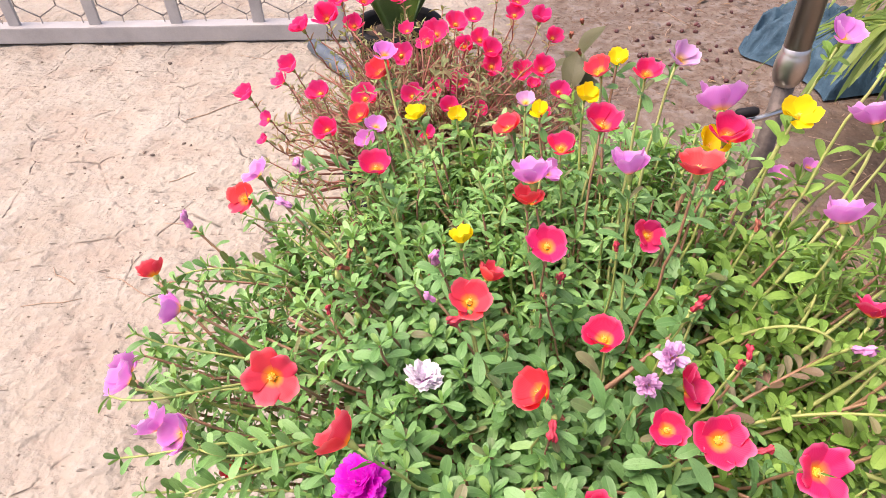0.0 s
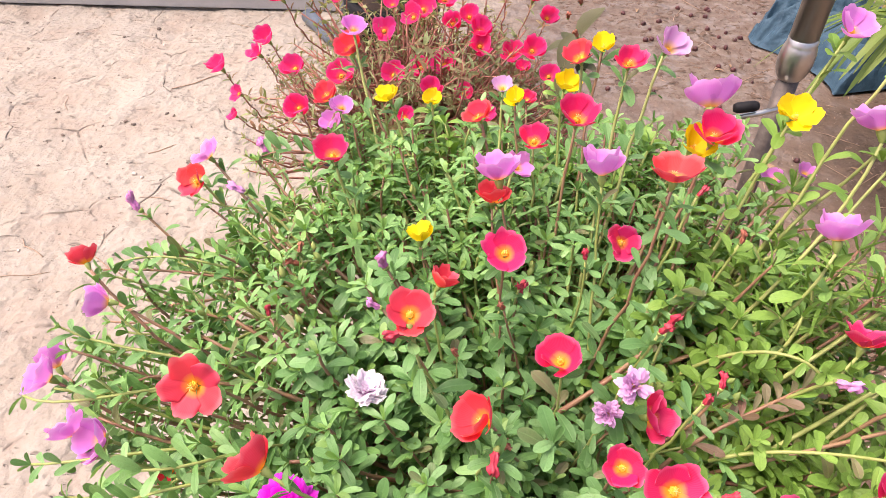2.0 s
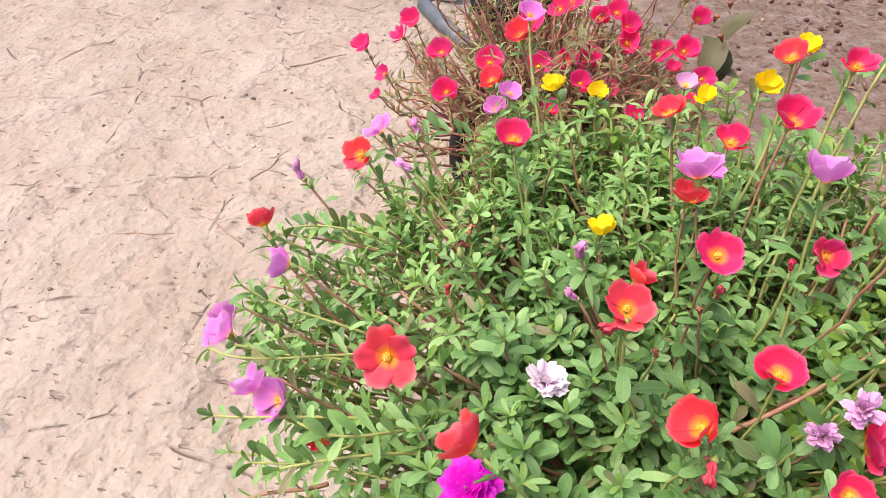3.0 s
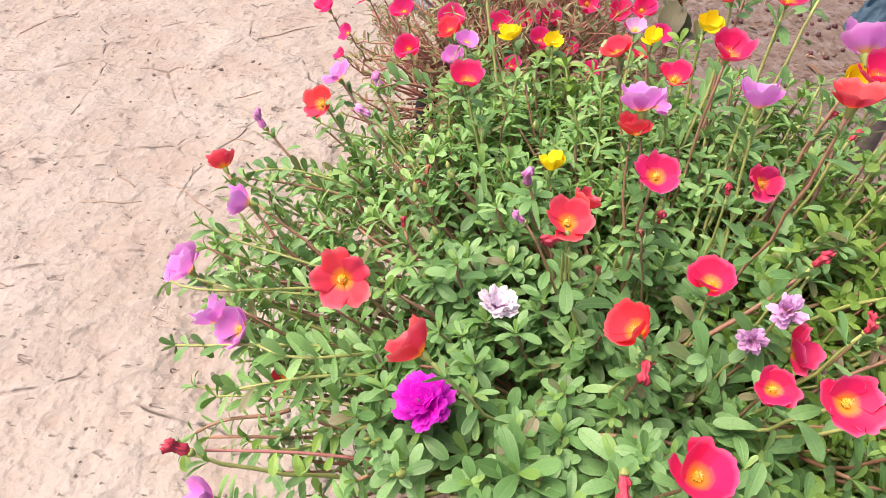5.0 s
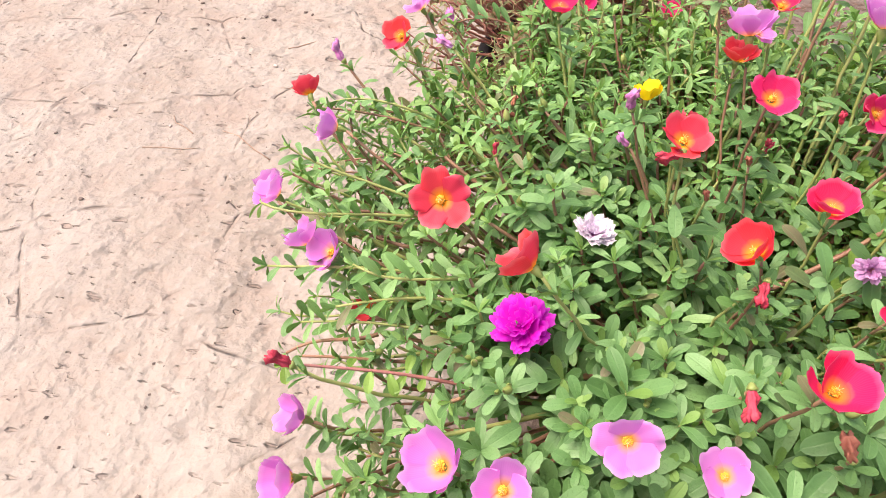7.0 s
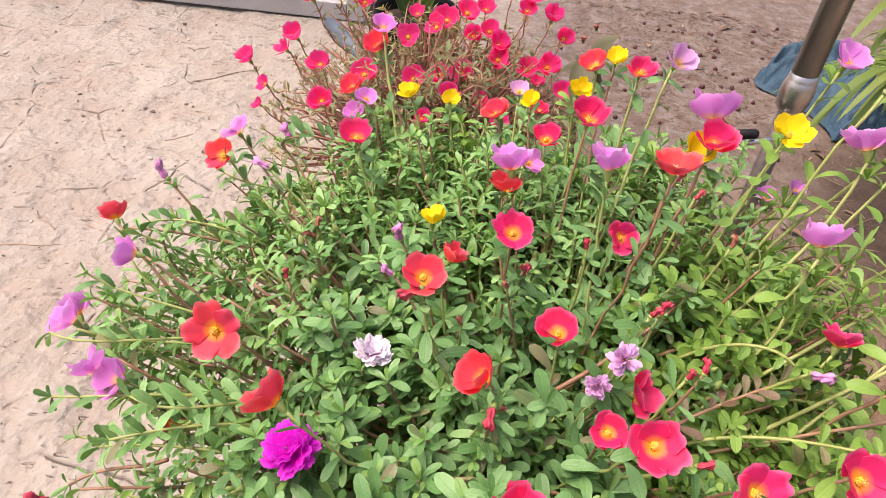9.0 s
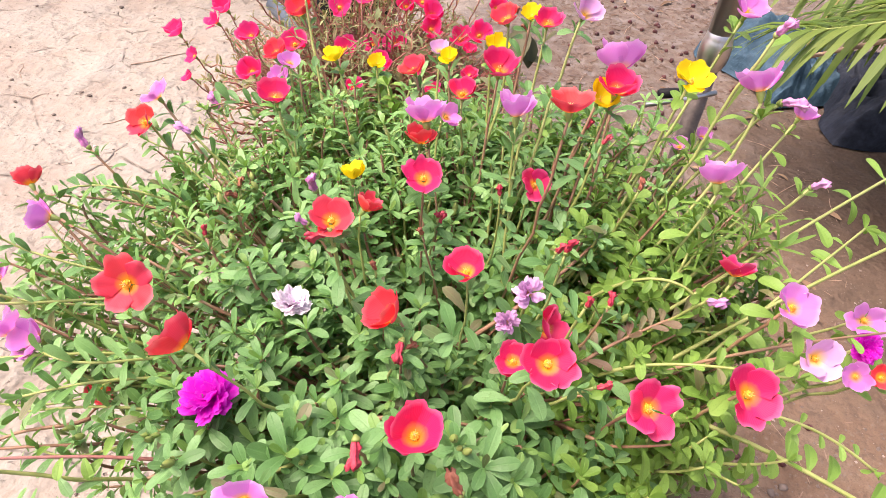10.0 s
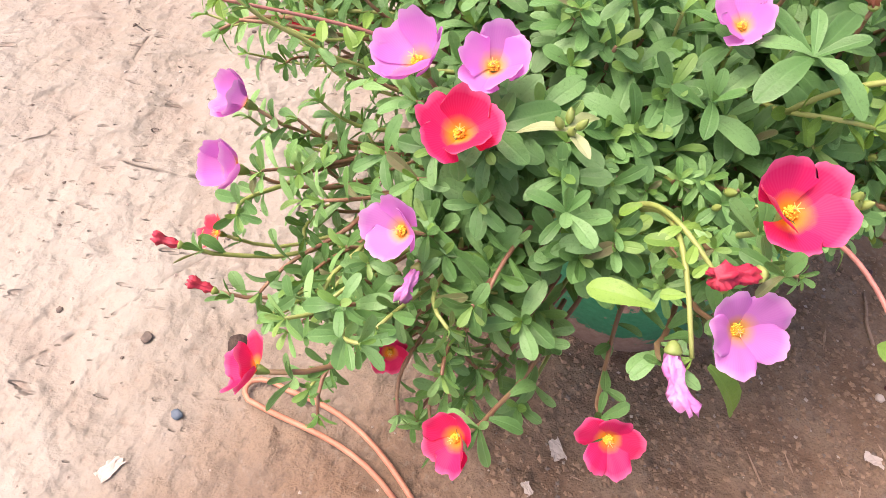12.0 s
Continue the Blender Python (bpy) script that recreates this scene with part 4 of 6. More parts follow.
        shoot((x, y, rng.uniform(0.20, 0.33)), (rng.uniform(-0.6, 0.4), rng.uniform(-0.9, 0.0), rng.uniform(-0.4, 0.6)), rng.uniform(0.014, 0.020), rng.choice((green, narrow)), rng.choice((5, 6)), 4, 0.07)
    # a mat of round leaves on the far side of the pot
    for _ in range(95):
        x, y = rng.uniform(0.19, 0.345), rng.uniform(0.22, 0.42)
        shoot((x, y, rng.uniform(0.345, 0.415)), (rng.uniform(-0.2, 0.7), rng.uniform(-0.6, 0.2), rng.uniform(0.3, 0.9)), rng.uniform(0.013, 0.019), light, rng.choice((4, 5, 6)), 3, 0.06, 0.008, 0.0012)
    # small star-like sprigs that hang over the near rim of the pot
    for _ in range(26):
        x = rng.uniform(0.045, 0.165)
        y = 0.10 + 0.35 * max(0.0, x - 0.10) + rng.uniform(-0.012, 0.03)
        shoot((x, y, rng.uniform(0.315, 0.375)), (rng.uniform(-0.3, 0.4), -0.5, rng.uniform(0.3, 1.0)), rng.uniform(0.010, 0.014), narrow, rng.choice((7, 8, 9)), 3, 0.06, 0.005)
    # tall leafy shoots at the back
    for _ in range(110):
        x, y = rng.uniform(-0.06, 0.33), rng.uniform(0.46, 0.65)
        shoot((x, y, rng.uniform(0.39, 0.45)), (rng.uniform(-0.4, 0.4), rng.uniform(-0.5, 0.3), 1.0), rng.uniform(0.014, 0.02), narrow, 6, 5, 0.10)
    for _ in range(75):
        x, y = rng.uniform(-0.06, 0.30), rng.uniform(0.54, 0.69)
        shoot((x, y, rng.uniform(0.37, 0.44)), (rng.uniform(-0.4, 0.4), rng.uniform(-0.5, 0.3), 1.0), rng.uniform(0.014, 0.021), light if rng.random() < 0.4 else narrow, 5, 5, 0.11)
    # needle-leaved shoots among the stalks on the far side
    for _ in range(42):
        x, y = rng.uniform(0.27, 0.41), rng.uniform(0.37, 0.50)
        shoot((x, y, rng.uniform(0.33, 0.43)), (rng.uniform(-0.2, 0.8), rng.uniform(-0.6, 0.4), rng.uniform(0.3, 0.9)), rng.uniform(0.014, 0.020), rng.choice((light, light, green)), rng.choice((5, 6)), 4, 0.07)
    for _ in range(24):
        x, y = rng.gauss(0.330, 0.030), rng.gauss(0.425, 0.030)
        shoot((x, y, rng.uniform(0.40, 0.47)), (rng.uniform(-0.6, 0.8), rng.uniform(-0.6, 0.6), 0.7), rng.uniform(0.022, 0.034), needle, 7, 3, 0.06)

    # flowers: x, y, z, radius in mm, lean from upright, bearing of the lean
    crimson = [
        (0.100, 0.374, 0.501, 14.5, 24, 270, 0), (0.176, 0.227, 0.496, 15.5, 25, 270, 0), (0.165, 0.260, 0.454, 12.8, 22, 270, 0),
        (0.240, 0.231, 0.457, 18.5, 40, 272, 3), (0.306, 0.250, 0.453, 17.8, 36, 272, 0), (0.110, 0.188, 0.484, 16.0, 12, 268, 1),
        (0.132, 0.314, 0.477, 13.8, 14, 205, 1), (0.193, 0.300, 0.440, 14.8, 55, 330), (0.186, 0.429, 0.462, 14.8, 45, 280, 3),
        (0.322, 0.350, 0.463, 15.3, 34, 68, 0), (0.236, 0.455, 0.541, 16.0, 12, 270, 1), (0.124, 0.505, 0.499, 13.5, 14, 270),
        (0.150, 0.482, 0.535, 17.0, 16, 270), (0.185, 0.511, 0.562, 11.7, 14, 270), (-0.034, 0.502, 0.482, 15.7, 16, 270),
        (0.136, 0.750, 0.390, 11.0, 20, 270)]
    crimson_low = [
        (0.081, 0.069, 0.425, 17.5, 18, 270, 0), (0.107, 0.092, 0.315, 12.0, 52, 300), (0.239, 0.149, 0.322, 21.0, 45, 268, 3),
        (-0.031, 0.112, 0.403, 17.5, 20, 275, 0), (-0.113, 0.041, 0.317, 14.5, 58, 185, 0), (-0.020, 0.025, 0.300, 14.5, 52, 224, 0),
        (0.060, 0.046, 0.268, 18.0, 50, 270, 3), (-0.057, 0.092, 0.242, 12.0, 55, 280), (0.300, 0.137, 0.430, 17.0, 48, 262)]
    scarlet = [
        (-0.085, 0.300, 0.448, 19.8, 45, 266, 3), (-0.030, 0.245, 0.470, 16.0, 58, 157, 1), (0.085, 0.273, 0.474, 15.5, 41, 193, 1),
        (0.047, 0.320, 0.503, 14.5, 14, 290, 0), (0.063, 0.380, 0.468, 11.5, 44, 35, 1), (-0.222, 0.428, 0.428, 14.0, 53, 132, 2),
        (-0.176, 0.540, 0.417, 16.0, 42, 242, 0), (-0.153, 0.321, 0.294, 12.0, 60, 285), (0.093, 0.453, 0.484, 13.6, 10, 90, 1),
        (0.079, 0.530, 0.503, 12.5, 22, 200), (0.188, 0.376, 0.567, 15.0, 12, 90, 1), (0.153, 0.543, 0.549, 13.3, 25, 210),
        (-0.070, 0.640, 0.453, 14.5, 22, 240), (-0.048, 0.670, 0.488, 16.5, 18, 230), (-0.181, 0.163, 0.244, 12.5, 48, 200),
        (0.475, 0.345, 0.365, 12.0, 40, 250)]
    pink = [
        (0.162, 0.434, 0.530, 18.5, 26, 95, 2), (0.248, 0.516, 0.536, 22.0, 44, 90, 1), (0.095, 0.462, 0.503, 20.0, 27, 112, 2),
        (0.114, 0.494, 0.479, 12.5, 38, 330), (0.340, 0.466, 0.552, 20.5, 32, 112, 2), (0.360, 0.568, 0.566, 16.7, 16, 290),
        (0.431, 0.542, 0.488, 14.4, 20, 20), (0.308, 0.403, 0.509, 19.0, 34, 90, 2), (0.330, 0.537, 0.446, 9.6, 20, 200),
        (0.333, 0.500, 0.479, 8.4, 20, 300), (0.490, 0.408, 0.364, 18.0, 45, 265), (-0.062, 0.612, 0.438, 13.0, 30, 230),
        (-0.048, 0.612, 0.457, 11.6, 20, 300), (-0.156, 0.537, 0.450, 14.8, 35, 180), (-0.040, 0.660, 0.513, 14.0, 15, 270),
        (0.338, 0.300, 0.480, 15.3, 27, 272, 0)]
    pink_low = [
        (-0.189, 0.381, 0.429, 15.5, 72, 188, 1), (-0.242, 0.372, 0.370, 16.0, 48, 136, 1), (-0.184, 0.300, 0.396, 15.0, 50, 152, 1),
        (-0.164, 0.292, 0.394, 16.0, 36, 220, 1), (-0.222, 0.338, 0.398, 16.0, 32, 190), (0.030, 0.161, 0.452, 16.5, 46, 262, 3),
        (0.079, 0.166, 0.428, 13.1, 35, 248, 0), (-0.058, 0.155, 0.406, 21.0, 30, 205, 2), (-0.021, 0.145, 0.411, 16.8, 30, 252, 0),
        (-0.166, 0.201, 0.327, 19.0, 45, 200, 2), (-0.055, 0.097, 0.352, 17.5, 48, 226, 0), (-0.165, 0.165, 0.306, 21.0, 46, 222, 2),
        (0.197, 0.114, 0.456, 18.8, 28, 275, 0), (0.078, 0.049, 0.378, 17.0, 43, 262, 3), (0.450, 0.340, 0.370, 12.0, 40, 250)]
    pale = [
        (0.101, 0.600, 0.489, 10.5, 18, 270), (0.218, 0.535, 0.562, 13.4, 24, 300), (0.343, 0.266, 0.472, 14.6, 37, 268, 0)]
    yellow = [
        (0.040, 0.448, 0.448, 13.6, 15, 90, 2), (0.304, 0.494, 0.532, 15.5, 26, 268, 0), (0.228, 0.460, 0.528, 14.0, 20, 300),
        (0.182, 0.597, 0.532, 11.4, 20, 270), (-0.010, 0.642, 0.453, 13.1, 20, 180), (0.033, 0.658, 0.441, 10.5, 20, 270),
        (0.150, 0.560, 0.515, 12.0, 22, 280), (0.110, 0.560, 0.500, 10.0, 20, 260)]
    feet = []
    for colour, rows in (("crimson", crimson), ("crimson", crimson_low), ("scarlet", scarlet), ("pink", pink), ("pink", pink_low), ("pale", pale), ("yellow", yellow)):
        name = {"crimson": "crimson flower with an orange heart", "scarlet": "scarlet flower with a yellow heart", "pink": "lilac-pink flower with a yellow heart",
                "pale": "pale lilac flower", "yellow": "bright yellow flower"}[colour]
        for x, y, z, r, tilt, turn, *cup in rows:
            feet.append((*bloom(plant, colour, (x, y, z), r, tilt, turn, rng, cup[0] if cup else None, name), tilt))
    for colour, x, y, z, r, tilt, turn in (("magenta", -0.025, 0.252, 0.404, 19.5, 20, 215), ("magenta", 0.463, 0.362, 0.379, 13.0, 50, 250),
                                           ("white", 0.014, 0.330, 0.414, 15.0, 18, 40), ("pale", 0.172, 0.298, 0.474, 10.5, 40, 250), ("pale", 0.162, 0.298, 0.445, 8.5, 60, 240)):
        feet.append((*double_bloom(plant, colour, (x, y, z), r, tilt, turn, rng, "double magenta flower" if colour == "magenta" else "double white and lilac flower"), tilt))
    pink_wilt = [(0.352, 0.485, 0.583, 8.6, 20, 290), (0.019, 0.382, 0.481, 8.2, 30, 200), (0.295, 0.311, 0.464, 7.2, 60, 270), (0.405, 0.435, 0.483, 7.6, 30, 300),
                 (-0.151, 0.652, 0.378, 10.0, 40, 180), (-0.233, 0.523, 0.401, 9.0, 50, 170), (-0.128, 0.518, 0.427, 7.8, 50, 200),
                 (-0.045, 0.078, 0.336, 8.0, 110, 260), (0.053, 0.029, 0.370, 10.0, 130, 270), (0.378, 0.470, 0.532, 9.5, 60, 330)]
    red_wilt = [(0.095, 0.256, 0.456, 6.8, 120, 250), (0.040, 0.308, 0.495, 7.3, 100, 220), (0.195, 0.336, 0.481, 5.5, 20, 0), (0.208, 0.286, 0.483, 4.7, 20, 0),
                (0.115, 0.390, 0.452, 5.4, 20, 0), (-0.188, 0.124, 0.284, 7.4, 75, 180), (-0.183, 0.130, 0.232, 8.2, 75, 170), (0.082, 0.184, 0.461, 7.5, 120, 280),
                (0.221, 0.150, 0.462, 7.4, 120, 290), (-0.160, 0.200, 0.400, 8.6, 50, 180), (0.058, 0.042, 0.421, 8.5, 70, 200), (0.251, 0.094, 0.464, 6.3, 90, 0)]
    red_wilt += [(0.114, 0.385, 0.460, 4.8, 25, 300), (0.203, 0.352, 0.470, 6.0, 20, 80), (0.235, 0.323, 0.450, 5.5, 40, 60), (-0.063, 0.379, 0.430, 4.5, 40, 120),
                 (0.156, 0.406, 0.470, 4.5, 20, 200), (0.225, 0.465, 0.500, 5.0, 30, 30), (0.235, 0.443, 0.500, 4.5, 20, 0), (0.219, 0.247, 0.452, 5.0, 70, 350)]
    pink_wilt += [(0.018, 0.352, 0.470, 5.5, 60, 190)]
    brown_wilt = [(0.101, 0.371, 0.455, 4.5, 15, 200), (0.073, 0.328, 0.455, 4.0, 30, 270), (-0.059, 0.455, 0.420, 5.0, 30, 90), (0.103, 0.277, 0.440, 4.5, 60, 20),
                  (0.133, 0.185, 0.437, 7.5, 30, 200), (0.208, 0.133, 0.480, 5.7, 120, 280), (-0.060, 0.440, 0.420, 6.0, 40, 180), (0.270, 0.430, 0.470, 5.0, 20, 0)]
    for colour, rows in (("pink", pink_wilt), ("red", red_wilt), ("brown", brown_wilt)):
        for x, y, z, r, tilt, turn in rows:
            feet.append((*wilt(plant, colour, (x, y, z), r, tilt, turn, rng), tilt))
    for foot, axis, tilt in feet:
        out = Vector((foot.x - 0.10, foot.y - 0.33, 0)).length
        red = rng.random() < (0.45 if foot.x < 0.25 else 0.12)
        flower_stem(plant, foot, axis if tilt < 90 else Vector((0, 0, 1)), ROOT, rng, STEM_RED if red else STEM_GREEN, 0.0009 + 0.0006 * min(1, out * 3),
                    light if foot.x > 0.25 else green, rng.uniform(0.016, 0.022) if foot.z > 0.33 else rng.uniform(0.014, 0.021), 5 if foot.z > 0.33 else 4)
    # long bare runners that trail out over the soil, with pairs of round leaves
    runner_leaf = LeafBatch("round", rng)
    for pts, material, size in (
            (((0.235, 0.30, 0.395), (0.26, 0.297, 0.425), (0.315, 0.290, 0.430), (0.348, 0.276, 0.438)), STEM_GREEN, 0.013),
            (((0.30, 0.31, 0.385), (0.335, 0.333, 0.425), (0.385, 0.366, 0.447), (0.445, 0.416, 0.457)), STEM_GREEN, 0.014),
            (((0.225, 0.365, 0.39), (0.250, 0.355, 0.455), (0.285, 0.335, 0.468), (0.300, 0.331, 0.440)), STEM_GREEN, 0.012),
            (((0.315, 0.285, 0.385), (0.345, 0.272, 0.415), (0.378, 0.260, 0.408), (0.403, 0.240, 0.398)), STEM_GREEN, 0.010),
            (((0.24, 0.33, 0.38), (0.33, 0.37, 0.44), (0.42, 0.43, 0.46), (0.52, 0.50, 0.47)), STEM_GREEN, 0.022),
            (((0.25, 0.30, 0.38), (0.36, 0.34, 0.45), (0.47, 0.41, 0.46), (0.60, 0.48, 0.45)), STEM_GREEN, 0.024),
            (((0.24, 0.30, 0.38), (0.31, 0.29, 0.45), (0.40, 0.33, 0.42), (0.50, 0.38, 0.385)), STEM_RED, 0.018),
            (((0.119, 0.125, 0.345), (0.121, 0.108, 0.388), (0.132, 0.075, 0.388), (0.138, 0.042, 0.376)), STEM_PINK, 0.0),
            (((-0.05, 0.24, 0.34), (-0.10, 0.225, 0.365), (-0.16, 0.205, 0.385)), STEM_PINK, 0.014),
            (((0.046, 0.118, 0.355), (0.046, 0.099, 0.400), (0.056, 0.079, 0.397), (0.071, 0.063, 0.386)), STEM_GREEN, 0.010),
            (((0.050, 0.110, 0.370), (0.056, 0.088, 0.402), (0.056, 0.063, 0.392), (0.061, 0.038, 0.374)), STEM_GREEN, 0.012),
            (((0.115, 0.165, 0.385), (0.135, 0.150, 0.435), (0.165, 0.120, 0.440), (0.198, 0.112, 0.440)), STEM_GREEN, 0.013)):
        smooth = bezier(pts[0], pts[1], pts[-2], pts[-1], 16)
        thick = 0.0017 if size > 0.0201 else 0.0014
        put("stem", tube("stem", [p - PLANT_AT for p in smooth], [thick * (1 - 0.35 * i / 16) for i in range(17)], material), plant)
        if not size:
            for way in ((-0.75, 0.35, 0.25), (0.45, 0.75, 0.55), (0.75, -0.65, -0.35)):
                runner_leaf.add(smooth[-1], way, (0, -0.5, 1), rng.uniform(0.014, 0.018))
            sprig(young, smooth[-1], smooth[-1] - smooth[-2], 0.005, rng, 6, 0)
            continue
        for i in range(4, 17, 2):
            side = (smooth[i] - smooth[i - 1]).cross(Vector((0, 0, 1))).normalized()
            for sgn in (-1, 1):
                if rng.random() < 0.72:
                    runner_leaf.add(smooth[i], side * sgn + Vector((rng.uniform(-0.5, 0.5), rng.uniform(-0.5, 0.5), rng.uniform(-0.7, 0.5))), (0, rng.uniform(-0.4, 0.1), 1), size * rng.uniform(0.75, 1.1))
        sprig(runner_leaf, smooth[-1], smooth[-1] - smooth[-2], size * 0.9, rng, 5, 0)
    # a runner that reaches out over the bare soil, round leaves hanging from it
    smooth = bezier((0.275, 0.295, 0.370), (0.325, 0.262, 0.400), (0.375, 0.230, 0.394), (0.450, 0.198, 0.372), 16)
    put("stem", tube("stem", [p - PLANT_AT for p in smooth], [0.0020 - 0.0006 * i / 16 for i in range(17)], STEM_GREEN), plant)
    for i, way, size in ((5, (-0.35, -0.1, 0.9), 0.016), (6, (-0.2, -0.75, -0.5), 0.024), (7, (0.15, -0.6, -0.45), 0.017), (8, (0.15, 0.85, 0.35), 0.020), (9, (0.35, 0.75, 0.5), 0.019),
                         (10, (0.5, 0.7, 0.3), 0.021), (11, (0.1, -0.8, -0.4), 0.016), (12, (0.6, 0.6, 0.2), 0.020), (13, (-0.1, -0.8, -0.4), 0.020), (15, (0.4, 0.7, 0.3), 0.018)):
        runner_leaf.add(smooth[i], way, (rng.uniform(-0.2, 0.2), -0.6, 0.8), size)
    # a spray of bronze leaves on a red stem
    bronze = LeafBatch("spoon", rng)
    smooth = bezier((0.205, 0.300, 0.375), (0.225, 0.310, 0.410), (0.262, 0.320, 0.425), (0.300, 0.338, 0.430), 14)
    put("stem", tube("stem", [p - PLANT_AT for p in smooth], [0.0016 - 0.0006 * i / 14 for i in range(15)], STEM_RED), plant)
    for i in range(3, 15):
        side = (smooth[i] - smooth[i - 1]).cross(Vector((0, 0, 1))).normalized()
        for sgn in (-1, 1):
            if rng.random() < 0.55:
                way = (smooth[i] - smooth[i - 1]).normalized() * rng.uniform(0.2, 1.2) + side * sgn * rng.uniform(0.3, 1.0) + Vector((0, 0, rng.uniform(0.0, 1.1)))
                bronze.add(smooth[i], way, (0, -0.4, 1), rng.uniform(0.012, 0.019))
    bronze.singles(bronze.rows, LEAF_BRONZE, plant)
    runner_leaf.clear_of(OPEN_FLOWERS)
    runner_leaf.singles(runner_leaf.rows, LEAF_LIGHT, plant)
    # young shoots that stick out past the leaves, tipped with buds
    bud = lathe("bud", [(0.0005, -0.004), (0.0022, -0.0025), (0.0032, 0.0005), (0.0026, 0.004), (0.0006, 0.0075)], CALYX, 8, 0.15)
    for _ in range(46):
        a = rng.uniform(0, 6.28)
        q = rng.uniform(0.3, 1.0)
        x, y = 0.09 + 0.27 * q * math.cos(a), 0.36 + 0.28 * q * math.sin(a)
        z = mound_top(x, y)[0] + rng.uniform(0.0, 0.03)
        way = Vector((math.cos(a) * q, math.sin(a) * q, 1.0)).normalized()
        if any(math.hypot(x - f[0], y - f[1]) < 1.6 * f[6] for f in OPEN_FLOWERS):
            continue
        for _ in range(rng.choice((1, 2, 3))):
            put("bud", bud, plant, aim(Vector((x, y, z)) + Vector((rng.uniform(-1, 1), rng.uniform(-1, 1), rng.uniform(-1, 1))) * 0.005 - PLANT_AT,
                                       way + Vector((rng.uniform(-1, 1), rng.uniform(-1, 1), 0)) * 0.5, 0, rng.uniform(0.5, 0.85)))
        sprig(green, (x, y, z - 0.005), way, 0.016, rng, 5, 2)

    # large rosettes on the near side, and one with yellowing leaves
    for x, y, z, size in ((0.017, 0.100, 0.374, 0.022), (0.128, 0.269, 0.460, 0.022), (0.036, 0.225, 0.405, 0.025),
                          (0.075, 0.150, 0.400, 0.024), (0.150, 0.205, 0.425, 0.024), (-0.035, 0.175, 0.385, 0.024)):
        sprig(green, (x, y, z), (rng.uniform(-0.2, 0.2), -0.35, 1.0), size, rng, 6, 1)
    for k in range(8):
        a = 0.785 * k + rng.uniform(-0.15, 0.15)
        lift = 0.15 if k % 2 else 0.55
        green.add((0.108, 0.156, 0.422), (math.cos(a), math.sin(a), lift), (0, -0.1, 1), 0.029 if k % 2 else 0.021)
    yellowing = LeafBatch("lance", rng)
    for k in range(3):
        a = 2.1 * k + 0.9
        yellowing.add((0.012, 0.118, 0.402), (math.cos(a), math.sin(a), 0.15), (0, 0, 1), rng.uniform(0.018, 0.023))
    for k in range(4):
        put("bud", bud, plant, aim(Vector((0.012 + 0.004 * math.cos(1.6 * k), 0.118 + 0.004 * math.sin(1.6 * k), 0.405)) - PLANT_AT, (math.cos(1.6 * k), math.sin(1.6 * k), 1.6), 0, 0.6))
    loose = LeafBatch("oval", rng)
    loose.add((0.052, 0.062, 0.368), (-0.9, 0.25, 0.1), (0, -0.3, 1), 0.026)
    loose.add((0.080, 0.052, 0.345), (0.7, -0.35, -0.5), (0.2, -0.3, 1), 0.030)
    loose.singles(loose.rows, LEAF_LIGHT, plant)
    yellowing.singles(yellowing.rows, LEAF_PALE, plant)

    for batch in (green, light, needle, young, narrow):
        batch.clear_of(OPEN_FLOWERS)
    near = [r for r in green.rows if r[1] < 0.17 and r[2] > 0.30]
    chosen = near[:220]
    ids = {id(r) for r in chosen}
    green.singles(chosen, LEAF, plant)
    near_light = [r for r in light.rows if r[1] < 0.26 and r[2] > 0.30][:80]
    lids = {id(r) for r in near_light}
    light.singles(near_light, LEAF_LIGHT, plant)
    tagged(put("foliage", green.joined("foliage", [r for r in green.rows if id(r) not in ids], LEAF, PLANT_AT), plant), kind="stuff")
    tagged(put("foliage", light.joined("foliage", [r for r in light.rows if id(r) not in lids], LEAF_LIGHT, PLANT_AT), plant, None, "lighter yellow-green leaves"), kind="stuff")
    tagged(put("foliage", young.joined("foliage", young.rows, LEAF_YOUNG, PLANT_AT), plant, None, "pale young leaves at the shoot tips"), kind="stuff")
    tagged(put("foliage", narrow.joined("foliage", narrow.rows, LEAF_FRESH, PLANT_AT), plant, None, "narrower green leaves"), kind="stuff")
    tagged(put("foliage", needle.joined("foliage", needle.rows, LEAF_LIGHT, PLANT_AT), plant, None, "thin needle-like leaves"), kind="stuff")
    for material, (sv, sf) in stems.items():
        tagged(put("shoot", mesh_from("shoot", sv, sf, material), plant), kind="stuff")


build_portulaca()


